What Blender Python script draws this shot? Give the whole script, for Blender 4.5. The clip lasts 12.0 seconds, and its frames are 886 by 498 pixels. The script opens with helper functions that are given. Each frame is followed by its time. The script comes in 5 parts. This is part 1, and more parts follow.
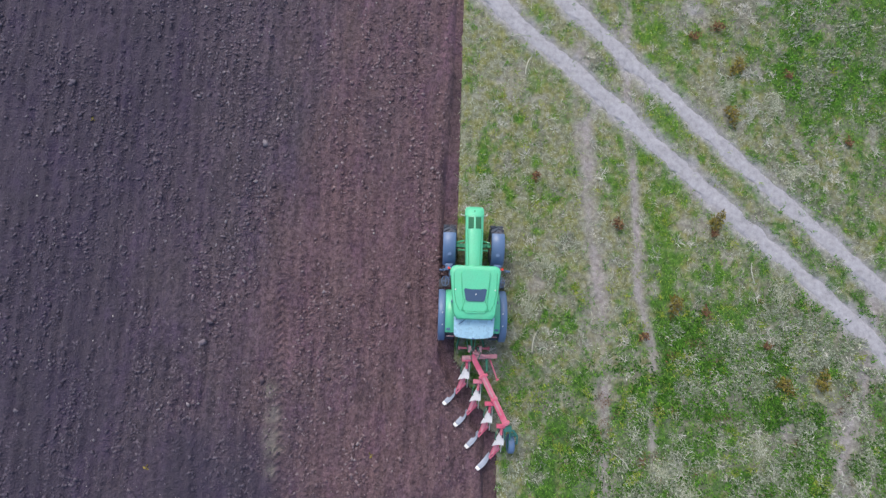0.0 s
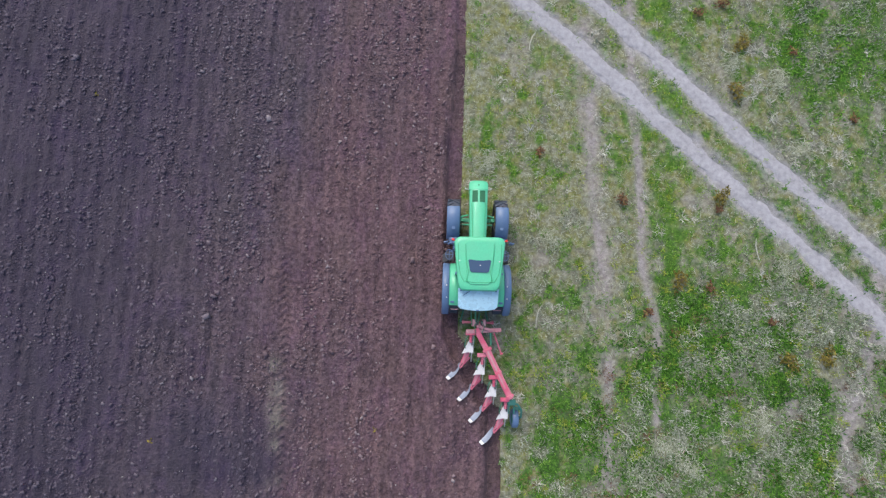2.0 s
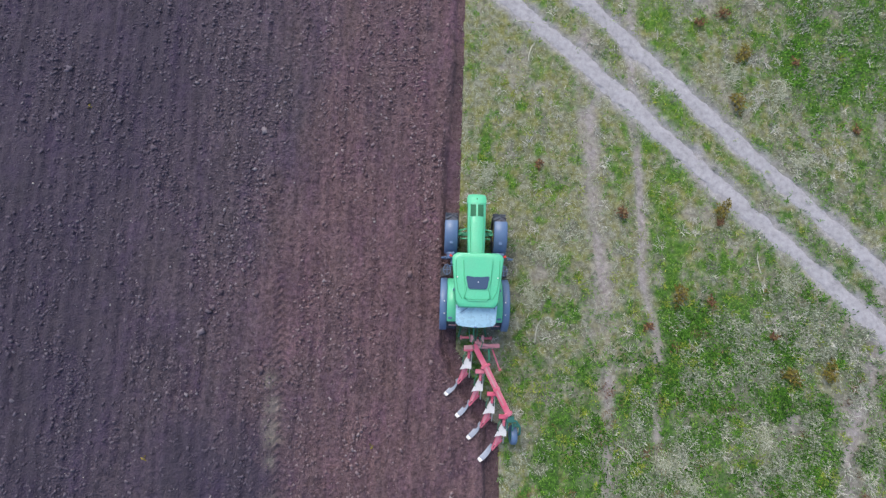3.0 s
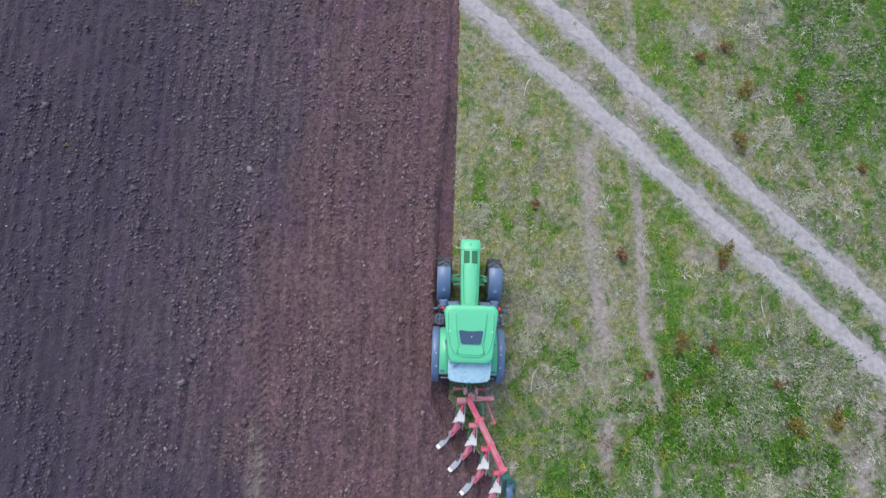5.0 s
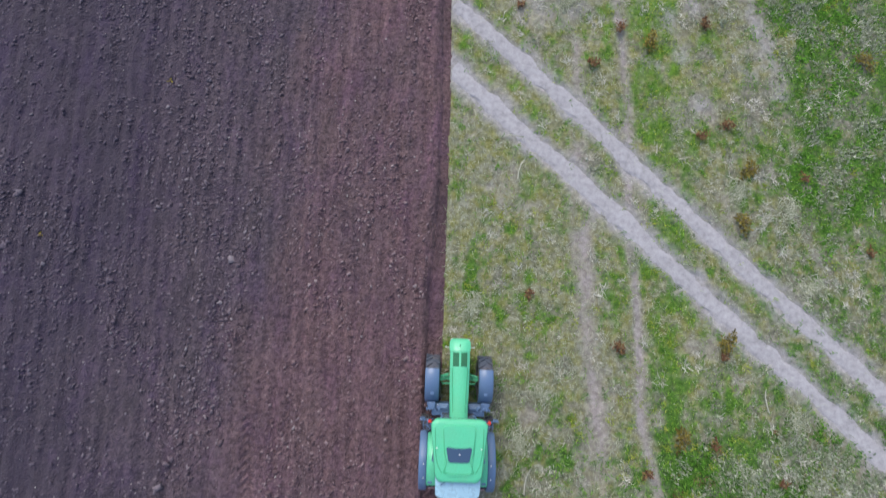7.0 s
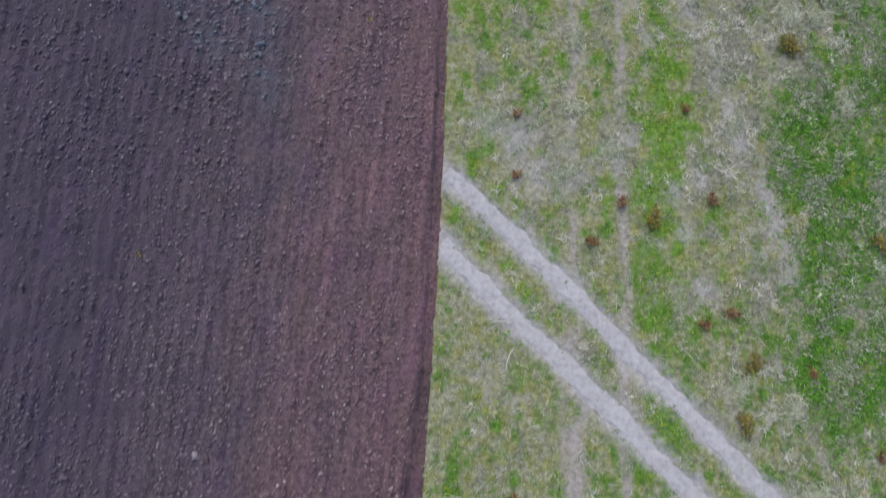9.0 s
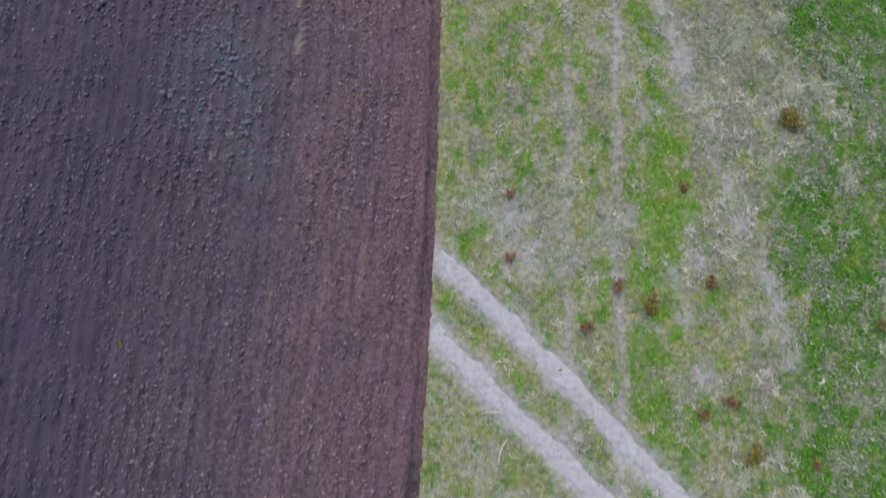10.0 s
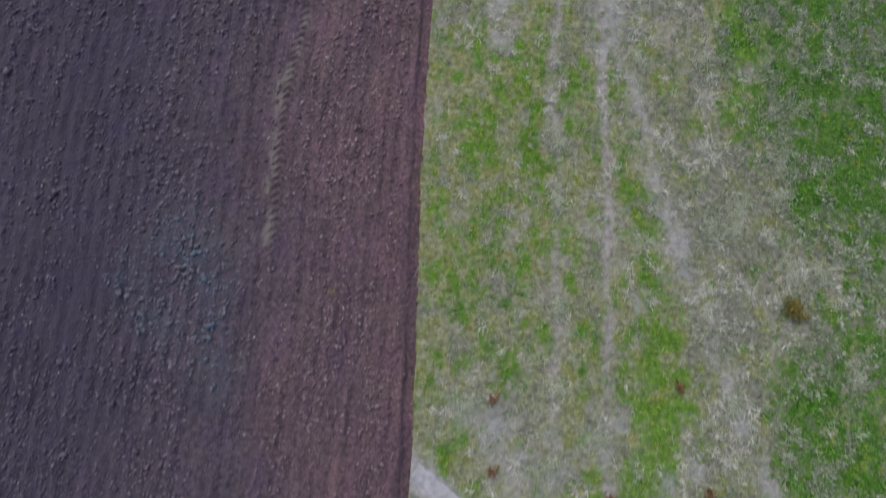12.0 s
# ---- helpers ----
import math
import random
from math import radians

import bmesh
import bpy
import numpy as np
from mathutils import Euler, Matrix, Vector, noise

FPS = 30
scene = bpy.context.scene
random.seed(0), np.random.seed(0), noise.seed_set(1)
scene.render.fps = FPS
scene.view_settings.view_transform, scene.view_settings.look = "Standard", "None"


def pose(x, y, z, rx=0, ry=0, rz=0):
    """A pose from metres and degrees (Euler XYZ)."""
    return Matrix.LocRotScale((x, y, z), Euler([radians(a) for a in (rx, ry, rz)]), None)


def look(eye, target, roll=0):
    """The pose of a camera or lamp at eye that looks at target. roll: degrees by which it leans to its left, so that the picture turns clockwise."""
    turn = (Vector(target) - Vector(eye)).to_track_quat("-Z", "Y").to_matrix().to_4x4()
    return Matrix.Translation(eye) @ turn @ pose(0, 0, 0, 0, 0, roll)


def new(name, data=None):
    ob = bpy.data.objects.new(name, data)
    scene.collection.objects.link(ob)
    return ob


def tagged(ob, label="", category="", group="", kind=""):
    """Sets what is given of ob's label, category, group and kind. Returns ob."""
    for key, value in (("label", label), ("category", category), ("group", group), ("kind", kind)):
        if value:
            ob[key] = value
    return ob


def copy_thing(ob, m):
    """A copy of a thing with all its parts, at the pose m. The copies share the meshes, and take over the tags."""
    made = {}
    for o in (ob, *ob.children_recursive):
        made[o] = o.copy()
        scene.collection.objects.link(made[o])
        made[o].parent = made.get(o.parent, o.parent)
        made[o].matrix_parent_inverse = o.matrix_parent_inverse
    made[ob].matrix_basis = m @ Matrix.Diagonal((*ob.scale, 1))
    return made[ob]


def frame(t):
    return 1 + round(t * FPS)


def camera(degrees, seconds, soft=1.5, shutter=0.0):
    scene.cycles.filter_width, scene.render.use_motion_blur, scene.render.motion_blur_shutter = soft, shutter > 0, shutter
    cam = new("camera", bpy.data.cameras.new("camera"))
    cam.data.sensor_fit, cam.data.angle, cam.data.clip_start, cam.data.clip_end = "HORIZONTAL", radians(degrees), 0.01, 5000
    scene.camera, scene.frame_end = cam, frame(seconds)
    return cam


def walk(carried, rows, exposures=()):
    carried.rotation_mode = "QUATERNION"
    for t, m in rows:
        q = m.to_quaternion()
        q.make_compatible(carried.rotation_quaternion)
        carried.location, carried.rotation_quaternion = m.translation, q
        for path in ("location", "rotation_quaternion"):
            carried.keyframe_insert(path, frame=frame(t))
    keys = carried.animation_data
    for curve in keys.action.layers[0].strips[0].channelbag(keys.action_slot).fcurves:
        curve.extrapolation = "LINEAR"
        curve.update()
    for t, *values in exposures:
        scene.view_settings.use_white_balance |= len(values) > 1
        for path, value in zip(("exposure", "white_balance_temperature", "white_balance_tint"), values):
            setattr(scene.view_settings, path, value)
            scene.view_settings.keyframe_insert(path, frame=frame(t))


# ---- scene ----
cam = camera(84, 12.0, soft=1.35, shutter=0.8)
# seconds, place, turn: a drone that drifts along the furrow and then pulls ahead
PATH = [
    (0, -1.423, 6.975, 20.229, 6.774, -2.979, 1.786),
    (0.5, -1.421, 6.488, 20.221, 6.702, -2.908, 1.815),
    (1, -1.451, 6.181, 20.191, 6.701, -2.861, 1.776),
    (1.5, -1.482, 6.000, 20.132, 6.687, -2.865, 1.782),
    (2, -1.504, 5.996, 20.069, 6.694, -2.883, 1.796),
    (2.5, -1.488, 6.196, 19.976, 6.680, -2.914, 1.788),
    (3, -1.435, 6.596, 19.899, 6.655, -2.906, 1.801),
    (5, -1.291, 8.333, 19.328, 6.942, -3.271, 1.824),
    (5.5, -1.184, 9.113, 19.186, 7.081, -3.200, 1.885),
    (6, -1.096, 9.963, 19.131, 7.171, -3.135, 1.887),
    (6.5, -1.002, 10.888, 19.050, 7.153, -3.083, 1.927),
    (7, -0.917, 11.851, 18.965, 7.215, -3.088, 1.919),
    (9, -0.589, 19.127, 18.647, 7.244, -3.126, 3.878),
    (9.5, -0.465, 20.707, 18.580, 7.342, -3.014, 3.909),
    (10, -0.405, 22.340, 18.523, 7.469, -2.966, 3.952),
    (10.5, -0.367, 24.063, 18.442, 7.597, -3.041, 3.969),
    (11, -0.309, 25.915, 18.378, 7.635, -3.055, 3.949),
    (11.5, -0.246, 27.885, 18.288, 7.652, -3.078, 3.951),
    (12, -0.168, 29.977, 18.209, 7.683, -3.085, 3.959),
]
walk(cam, [(t, pose(x, y, z, rx, ry, rz)) for t, x, y, z, rx, ry, rz in PATH],
     [(0, 0.47), (5, 0.5), (9, 0.42), (10, 0.46), (11, 0.52), (11.5, 0.46), (12, 0.12)])

# ---- light: an overcast, bluish sky ----
world = bpy.data.worlds.new("overcast_sky")
scene.world = world
world.use_nodes = True
wt = world.node_tree
sky = wt.nodes.new("ShaderNodeTexSky")
sky.sky_type, sky.sun_disc = "NISHITA", False
sky.sun_elevation, sky.sun_rotation = radians(50), radians(-24)
sky.air_density, sky.dust_density, sky.ozone_density = 1.0, 3.0, 1.0
back = wt.nodes["Background"]
back.inputs["Strength"].default_value = 0.15
wt.links.new(sky.outputs["Color"], back.inputs["Color"])
sun = new("sun", bpy.data.lights.new("sun", "SUN"))
sun.data.energy, sun.data.angle, sun.data.color = 1.1, radians(28), (1.0, 0.98, 0.96)
sun.matrix_world = look((-4, 9, 12), (0, 0, 0))


# ---- materials ----
def material(name):
    m = bpy.data.materials.new(name)
    m.use_nodes = True
    t = m.node_tree
    return m, t, t.nodes["Principled BSDF"]


def node(t, kind, **values):
    n = t.nodes.new(kind)
    for key, value in values.items():
        n.inputs[key].default_value = value
    return n


def noise_at(t, scale, detail=4.0, rough=0.55, stretch=(1, 1, 1)):
    """Noise over the world's own metres."""
    g = t.nodes.new("ShaderNodeNewGeometry")
    m = node(t, "ShaderNodeMapping", Scale=stretch)
    n = node(t, "ShaderNodeTexNoise", Scale=scale, Detail=detail, Roughness=rough)
    t.links.new(g.outputs["Position"], m.inputs["Vector"])
    t.links.new(m.outputs["Vector"], n.inputs["Vector"])
    return n.outputs["Fac"]


def ramp(t, fac, stops):
    r = t.nodes.new("ShaderNodeValToRGB")
    e = r.color_ramp.elements
    while len(e) < len(stops):
        e.new(0.5)
    for k, (p, c) in enumerate(stops):
        e[k].position, e[k].color = p, (*c, 1)
    t.links.new(fac, r.inputs["Fac"])
    return r.outputs["Color"]


def mixed(t, fac, a, b, mode="MIX"):
    n = t.nodes.new("ShaderNodeMix")
    n.data_type, n.blend_type = "RGBA", mode
    for value, socket in ((fac, n.inputs[0]), (a, n.inputs[6]), (b, n.inputs[7])):
        if isinstance(value, bpy.types.NodeSocket):
            t.links.new(value, socket)
        elif isinstance(value, tuple):
            socket.default_value = (*value, 1)
        else:
            socket.default_value = value
    return n.outputs[2]


def bump(t, shader, height, strength, distance):
    b = node(t, "ShaderNodeBump", Strength=strength, Distance=distance)
    t.links.new(height, b.inputs["Height"])
    t.links.new(b.outputs["Normal"], shader.inputs["Normal"])


def scaled(t, value, low, high):
    n = t.nodes.new("ShaderNodeMapRange")
    n.inputs["To Min"].default_value, n.inputs["To Max"].default_value = low, high
    t.links.new(value, n.inputs["Value"])
    return n.outputs["Result"]


def attribute(t, name):
    a = t.nodes.new("ShaderNodeAttribute")
    a.attribute_name = name
    return a.outputs["Fac"]


def painted(name, colour, rough=0.4, metal=0.0, dust=0.25, dust_colour=(0.16, 0.11, 0.09), coat=0.0):
    """Paint, plastic or metal with uneven gloss and a film of field dust."""
    m, t, s = material(name)
    big, fine = noise_at(t, 2.3, 5), noise_at(t, 28, 4)
    shade = ramp(t, fine, [(0.3, tuple(0.9 * c for c in colour)), (0.7, tuple(min(1, 1.06 * c) for c in colour))])
    film = ramp(t, big, [(0.42, (0, 0, 0)), (0.78, (dust,) * 3)])
    t.links.new(mixed(t, film, shade, dust_colour), s.inputs["Base Color"])
    t.links.new(scaled(t, big, max(0.05, rough - 0.1), rough + 0.2), s.inputs["Roughness"])
    s.inputs["Metallic"].default_value = metal
    s.inputs["Coat Weight"].default_value = coat
    bump(t, s, fine, 0.08, 0.004)
    return m


def soil_material():
    m, t, s = material("ploughed_soil")
    broad, rows = noise_at(t, 0.35, 5, 0.6), noise_at(t, 1.6, 5, 0.65, (1.0, 0.22, 1.0))
    grain, crumbs = noise_at(t, 22, 6, 0.7), noise_at(t, 7, 5, 0.65)
    base = ramp(t, crumbs, [(0.28, (0.027, 0.020, 0.028)), (0.5, (0.081, 0.060, 0.078)), (0.75, (0.152, 0.120, 0.144))])
    red = ramp(t, crumbs, [(0.28, (0.042, 0.025, 0.031)), (0.5, (0.128, 0.077, 0.087)), (0.75, (0.214, 0.142, 0.155))])
    colour = mixed(t, attribute(t, "moist"), base, red)
    colour = mixed(t, attribute(t, "dark"), colour, (0.078, 0.086, 0.112))
    colour = mixed(t, attribute(t, "navy"), colour, (0.048, 0.038, 0.062))
    colour = mixed(t, attribute(t, "pale"), colour, (0.24, 0.22, 0.19))
    # furrow shade and moist fresh soil, both put into a darker colour
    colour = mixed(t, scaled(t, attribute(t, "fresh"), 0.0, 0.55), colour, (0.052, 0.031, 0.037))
    colour = mixed(t, 0.85, colour, ramp(t, rows, [(0.3, (0.68, 0.68, 0.71)), (0.7, (1.25, 1.22, 1.2))]), "MULTIPLY")
    colour = mixed(t, 0.8, colour, ramp(t, broad, [(0.3, (0.82, 0.82, 0.86)), (0.7, (1.12, 1.1, 1.08))]), "MULTIPLY")
    tint = noise_at(t, 0.9, 5, 0.65, (1.0, 0.5, 1.0))
    colour = mixed(t, 0.75, colour, ramp(t, tint, [(0.34, (1.0, 0.90, 1.14)), (0.5, (1, 1, 1)), (0.66, (1.02, 1.06, 0.94))]), "MULTIPLY")
    t.links.new(colour, s.inputs["Base Color"])
    s.inputs["Roughness"].default_value = 0.9
    stones = node(t, "ShaderNodeTexVoronoi", Scale=13.0, Randomness=1.0)
    where = t.nodes.new("ShaderNodeNewGeometry")
    t.links.new(where.outputs["Position"], stones.inputs["Vector"])
    bump(t, s, mixed(t, 0.5, grain, ramp(t, stones.outputs["Distance"], [(0.0, (1, 1, 1)), (0.7, (0, 0, 0))])), 1.0, 0.075)
    return m


def clod_material():
    m, t, s = material("soil_clod")
    g = t.nodes.new("ShaderNodeNewGeometry")
    grain = noise_at(t, 30, 5, 0.7)
    dark = ramp(t, g.outputs["Random Per Island"], [(0.0, (0.076, 0.056, 0.072)), (0.5, (0.126, 0.097, 0.118)), (0.96, (0.20, 0.166, 0.188)), (1.0, (0.30, 0.27, 0.285))])
    red = ramp(t, g.outputs["Random Per Island"], [(0.0, (0.110, 0.066, 0.074)), (0.5, (0.172, 0.112, 0.121)), (0.96, (0.245, 0.178, 0.188)), (1.0, (0.31, 0.26, 0.265))])
    own = mixed(t, attribute(t, "moist"), dark, red)
    own = mixed(t, scaled(t, attribute(t, "navy"), 0.0, 0.7), own, (0.070, 0.060, 0.094))
    own = mixed(t, scaled(t, attribute(t, "dark"), 0.0, 1.5), own, (0.10, 0.125, 0.165))
    t.links.new(mixed(t, 0.6, own, ramp(t, grain, [(0.3, (0.7,) * 3), (0.7, (1.2,) * 3)]), "MULTIPLY"), s.inputs["Base Color"])
    s.inputs["Roughness"].default_value = 0.9
    bump(t, s, grain, 0.6, 0.02)
    return m


def meadow_material():
    m, t, s = material("meadow_turf")
    patch, tuft, grain = noise_at(t, 0.55, 5, 0.6), noise_at(t, 4.5, 5, 0.7), noise_at(t, 26, 5, 0.7)
    tan = ramp(t, tuft, [(0.3, (0.092, 0.096, 0.066)), (0.5, (0.215, 0.222, 0.165)), (0.72, (0.385, 0.388, 0.325))])
    olive = ramp(t, tuft, [(0.3, (0.08, 0.085, 0.022)), (0.5, (0.185, 0.19, 0.06)), (0.72, (0.33, 0.33, 0.14))])
    straw = mixed(t, ramp(t, noise_at(t, 1.9, 6, 0.7), [(0.42, (0, 0, 0)), (0.58, (1, 1, 1))]), tan, olive)
    straw = mixed(t, scaled(t, attribute(t, "lime"), 0.0, 0.4), straw, olive)
    green = ramp(t, tuft, [(0.3, (0.014, 0.042, 0.006)), (0.52, (0.048, 0.125, 0.014)), (0.75, (0.115, 0.235, 0.034))])
    fresh = ramp(t, tuft, [(0.3, (0.042, 0.10, 0.009)), (0.52, (0.092, 0.20, 0.016)), (0.75, (0.175, 0.31, 0.036))])
    green = mixed(t, attribute(t, "lime"), green, fresh)
    colour = mixed(t, attribute(t, "green"), straw, green)
    colour = mixed(t, attribute(t, "grey"), colour, ramp(t, tuft, [(0.3, (0.055, 0.062, 0.038)), (0.7, (0.28, 0.268, 0.215))]))
    earth = ramp(t, tuft, [(0.3, (0.20, 0.175, 0.165)), (0.7, (0.41, 0.375, 0.37))])
    colour = mixed(t, attribute(t, "bare"), colour, earth)
    colour = mixed(t, attribute(t, "dust"), colour, ramp(t, tuft, [(0.3, (0.24, 0.23, 0.235)), (0.7, (0.42, 0.41, 0.42))]))
    colour = mixed(t, 0.75, colour, ramp(t, grain, [(0.3, (0.6, 0.6, 0.6)), (0.7, (1.28, 1.28, 1.25))]), "MULTIPLY")
    colour = mixed(t, 0.6, colour, ramp(t, patch, [(0.3, (0.82, 0.86, 0.8)), (0.7, (1.14, 1.1, 1.12))]), "MULTIPLY")
    t.links.new(colour, s.inputs["Base Color"])
    s.inputs["Roughness"].default_value = 0.95
    bump(t, s, tuft, 0.6, 0.06)
    return m


def track_material():
    m, t, s = material("dusty_track")
    broad, streak, grain = noise_at(t, 1.3, 5, 0.65), noise_at(t, 5, 5, 0.7), noise_at(t, 32, 5, 0.7)
    colour = ramp(t, streak, [(0.3, (0.29, 0.28, 0.295)), (0.5, (0.385, 0.375, 0.395)), (0.75, (0.47, 0.46, 0.48))])
    colour = mixed(t, 0.6, colour, ramp(t, broad, [(0.3, (0.78, 0.78, 0.76)), (0.7, (1.08, 1.08, 1.08))]), "MULTIPLY")
    colour = mixed(t, 0.5, colour, ramp(t, grain, [(0.3, (0.75,) * 3), (0.7, (1.15,) * 3)]), "MULTIPLY")
    t.links.new(colour, s.inputs["Base Color"])
    s.inputs["Roughness"].default_value = 0.95
    bump(t, s, streak, 0.5, 0.03)
    return m


def blade_material(name, stops, rough=0.7):
    """Leaves: each one takes its own shade."""
    m, t, s = material(name)
    g = t.nodes.new("ShaderNodeNewGeometry")
    own = ramp(t, g.outputs["Random Per Island"], stops)
    broad = noise_at(t, 0.8, 4, 0.6)
    t.links.new(mixed(t, 0.7, own, ramp(t, broad, [(0.3, (0.75, 0.8, 0.75)), (0.7, (1.15, 1.12, 1.1))]), "MULTIPLY"), s.inputs["Base Color"])
    s.inputs["Roughness"].default_value = rough
    s.inputs["Specular IOR Level"].default_value = 0.1
    return m


def glass_material(name, tint, rough=0.05, clear=0.5):
    m, t, s = material(name)
    s.inputs["Base Color"].default_value = (*tint, 1)
    s.inputs["Roughness"].default_value = rough
    s.inputs["Transmission Weight"].default_value = clear
    s.inputs["IOR"].default_value = 1.5
    t.links.new(scaled(t, noise_at(t, 6, 4), rough, rough + 0.15), s.inputs["Roughness"])
    return m


SOIL, CLOD, TURF, TRACK = soil_material(), clod_material(), meadow_material(), track_material()
GREEN_BLADE = blade_material("green_blade", [(0.0, (0.03, 0.09, 0.011)), (0.5, (0.085, 0.22, 0.026)), (0.85, (0.165, 0.335, 0.05)), (1.0, (0.24, 0.38, 0.07))])
LUSH = blade_material("lush_leaf", [(0.0, (0.02, 0.06, 0.008)), (0.6, (0.055, 0.16, 0.018)), (1.0, (0.15, 0.32, 0.04))])
FRESH_LEAF = blade_material("fresh_leaf", [(0.0, (0.03, 0.10, 0.010)), (0.6, (0.075, 0.22, 0.022)), (1.0, (0.17, 0.38, 0.045))])
FRESH_BLADE = blade_material("fresh_blade", [(0.0, (0.065, 0.125, 0.010)), (0.5, (0.135, 0.245, 0.020)), (0.85, (0.23, 0.36, 0.038)), (1.0, (0.42, 0.46, 0.09))])
STRAW_BLADE = blade_material("straw_blade", [(0.0, (0.16, 0.18, 0.09)), (0.5, (0.325, 0.35, 0.235)), (1.0, (0.58, 0.60, 0.50))])
WHITE_STRAW = blade_material("white_straw", [(0.0, (0.28, 0.27, 0.22)), (0.5, (0.48, 0.47, 0.40)), (1.0, (0.72, 0.71, 0.64))])
GREY_BLADE = blade_material("silver_leaf", [(0.0, (0.15, 0.175, 0.105)), (0.6, (0.28, 0.315, 0.225)), (1.0, (0.52, 0.55, 0.45))])
YELLOW_BLADE = blade_material("yellow_leaf", [(0.0, (0.14, 0.22, 0.025)), (1.0, (0.38, 0.43, 0.07))])
RUST_LEAF = blade_material("rust_leaf", [(0.0, (0.075, 0.038, 0.022)), (0.6, (0.17, 0.085, 0.05)), (1.0, (0.27, 0.18, 0.08))])
OLIVE_LEAF = blade_material("olive_leaf", [(0.0, (0.065, 0.055, 0.015)), (0.6, (0.18, 0.145, 0.032)), (1.0, (0.30, 0.25, 0.06))])
STALK = painted("dry_stalk", (0.24, 0.17, 0.10), 0.8)
PAINT = painted("tractor_green_paint", (0.098, 0.565, 0.315), 0.42, dust=0.12, dust_colour=(0.25, 0.35, 0.25), coat=0.3)
# darker copy of the green paint, standing in for shade along panel creases
CREASE_SHADE = painted("shaded_green_paint", (0.05, 0.40, 0.20), 0.5, dust=0.15)
VENT = painted("green_mesh", (0.015, 0.17, 0.075), 0.6, dust=0.1)
RUBBER = painted("tyre_rubber", (0.06, 0.075, 0.105), 0.65, dust=0.5)
# black plastic; the sky it reflects is put into the blue base colour
PLASTIC = painted("black_plastic", (0.10, 0.175, 0.315), 0.42, dust=0.1, dust_colour=(0.17, 0.2, 0.26), coat=0.2)
STEEL = painted("dark_steel", (0.06, 0.065, 0.075), 0.5, 0.4, dust=0.35)
BRIGHT = painted("scoured_steel", (0.25, 0.29, 0.37), 0.36, 0.15, dust=0.2)
WORN = painted("worn_white_steel", (0.72, 0.72, 0.72), 0.45, 0.2, dust=0.15)
RED = painted("red_paint", (0.60, 0.10, 0.175), 0.42, dust=0.55, dust_colour=(0.60, 0.36, 0.40))
PINK = painted("worn_red_paint", (0.62, 0.24, 0.30), 0.5, dust=0.6, dust_colour=(0.62, 0.48, 0.52))
DUSTY_RED = painted("dusty_red_paint", (0.52, 0.22, 0.25), 0.6, dust=0.8, dust_colour=(0.50, 0.41, 0.42))
RIM = painted("wheel_yellow", (0.55, 0.42, 0.05), 0.5, dust=0.4)
TEAL = painted("teal_paint", (0.02, 0.16, 0.13), 0.45, dust=0.2)
HOSE = painted("green_hose", (0.03, 0.20, 0.12), 0.5, dust=0.2)
HATCH = glass_material("tinted_glass", (0.05, 0.09, 0.16), 0.08, 0.0)
# the pale blue base stands in for sky mirrored in the glass
PANE = glass_material("pale_glass", (0.52, 0.78, 0.90), 0.2, 0.12)
CABGLASS = glass_material("cab_glass", (0.25, 0.33, 0.36), 0.06, 0.5)
WHITE = painted("white_cap", (0.8, 0.8, 0.8), 0.4, dust=0.05)
LENS = painted("red_lens", (0.75, 0.05, 0.03), 0.25, dust=0.05, coat=0.5)
LAMPGLASS = painted("lamp_glass", (0.6, 0.62, 0.62), 0.15, dust=0.05, coat=0.5)
CLOTH = painted("grey_cloth", (0.10, 0.10, 0.11), 0.9)
STONE = painted("pale_stone", (0.42, 0.40, 0.38), 0.85, dust=0.3)


# ---- mesh helpers ----
def part(name, bm, mat, parent=None, label=""):
    me = bpy.data.meshes.new(name)
    bmesh.ops.recalc_face_normals(bm, faces=bm.faces)
    bm.to_mesh(me)
    bm.free()
    me.materials.append(mat)
    ob = new(name, me)
    if parent is not None:
        ob.parent = parent
    if label:
        ob["label"] = label
    return ob


def smooth(ob, angle=40):
    me = ob.data
    me.shade_smooth()
    me.set_sharp_from_angle(angle=radians(angle))
    return ob


def box(bm, centre, size, bevel=0.01, turn=None, segments=2):
    m = Matrix.Translation(centre) @ (turn or Matrix.Identity(4)) @ Matrix.Diagonal((*size, 1))
    made = bmesh.ops.create_cube(bm, size=1, matrix=m)["verts"]
    if bevel:
        edges = list({e for v in made for e in v.link_edges})
        bmesh.ops.bevel(bm, geom=edges, offset=bevel, segments=segments, affect="EDGES", profile=0.6)


def beam(bm, a, b, wide, high, bevel=0.012):
    """A square bar from a to b."""
    a, b = Vector(a), Vector(b)
    turn = (b - a).to_track_quat("Y", "Z").to_matrix().to_4x4()
    box(bm, (a + b) / 2, (wide, (b - a).length, high), bevel, turn)


def rod(bm, a, b, r, r2=None, n=12):
    a, b = Vector(a), Vector(b)
    turn = (b - a).to_track_quat("Z", "Y").to_matrix().to_4x4()
    bmesh.ops.create_cone(bm, cap_ends=True, segments=n, radius1=r, radius2=r if r2 is None else r2, depth=(b - a).length,
                          matrix=Matrix.Translation((a + b) / 2) @ turn)


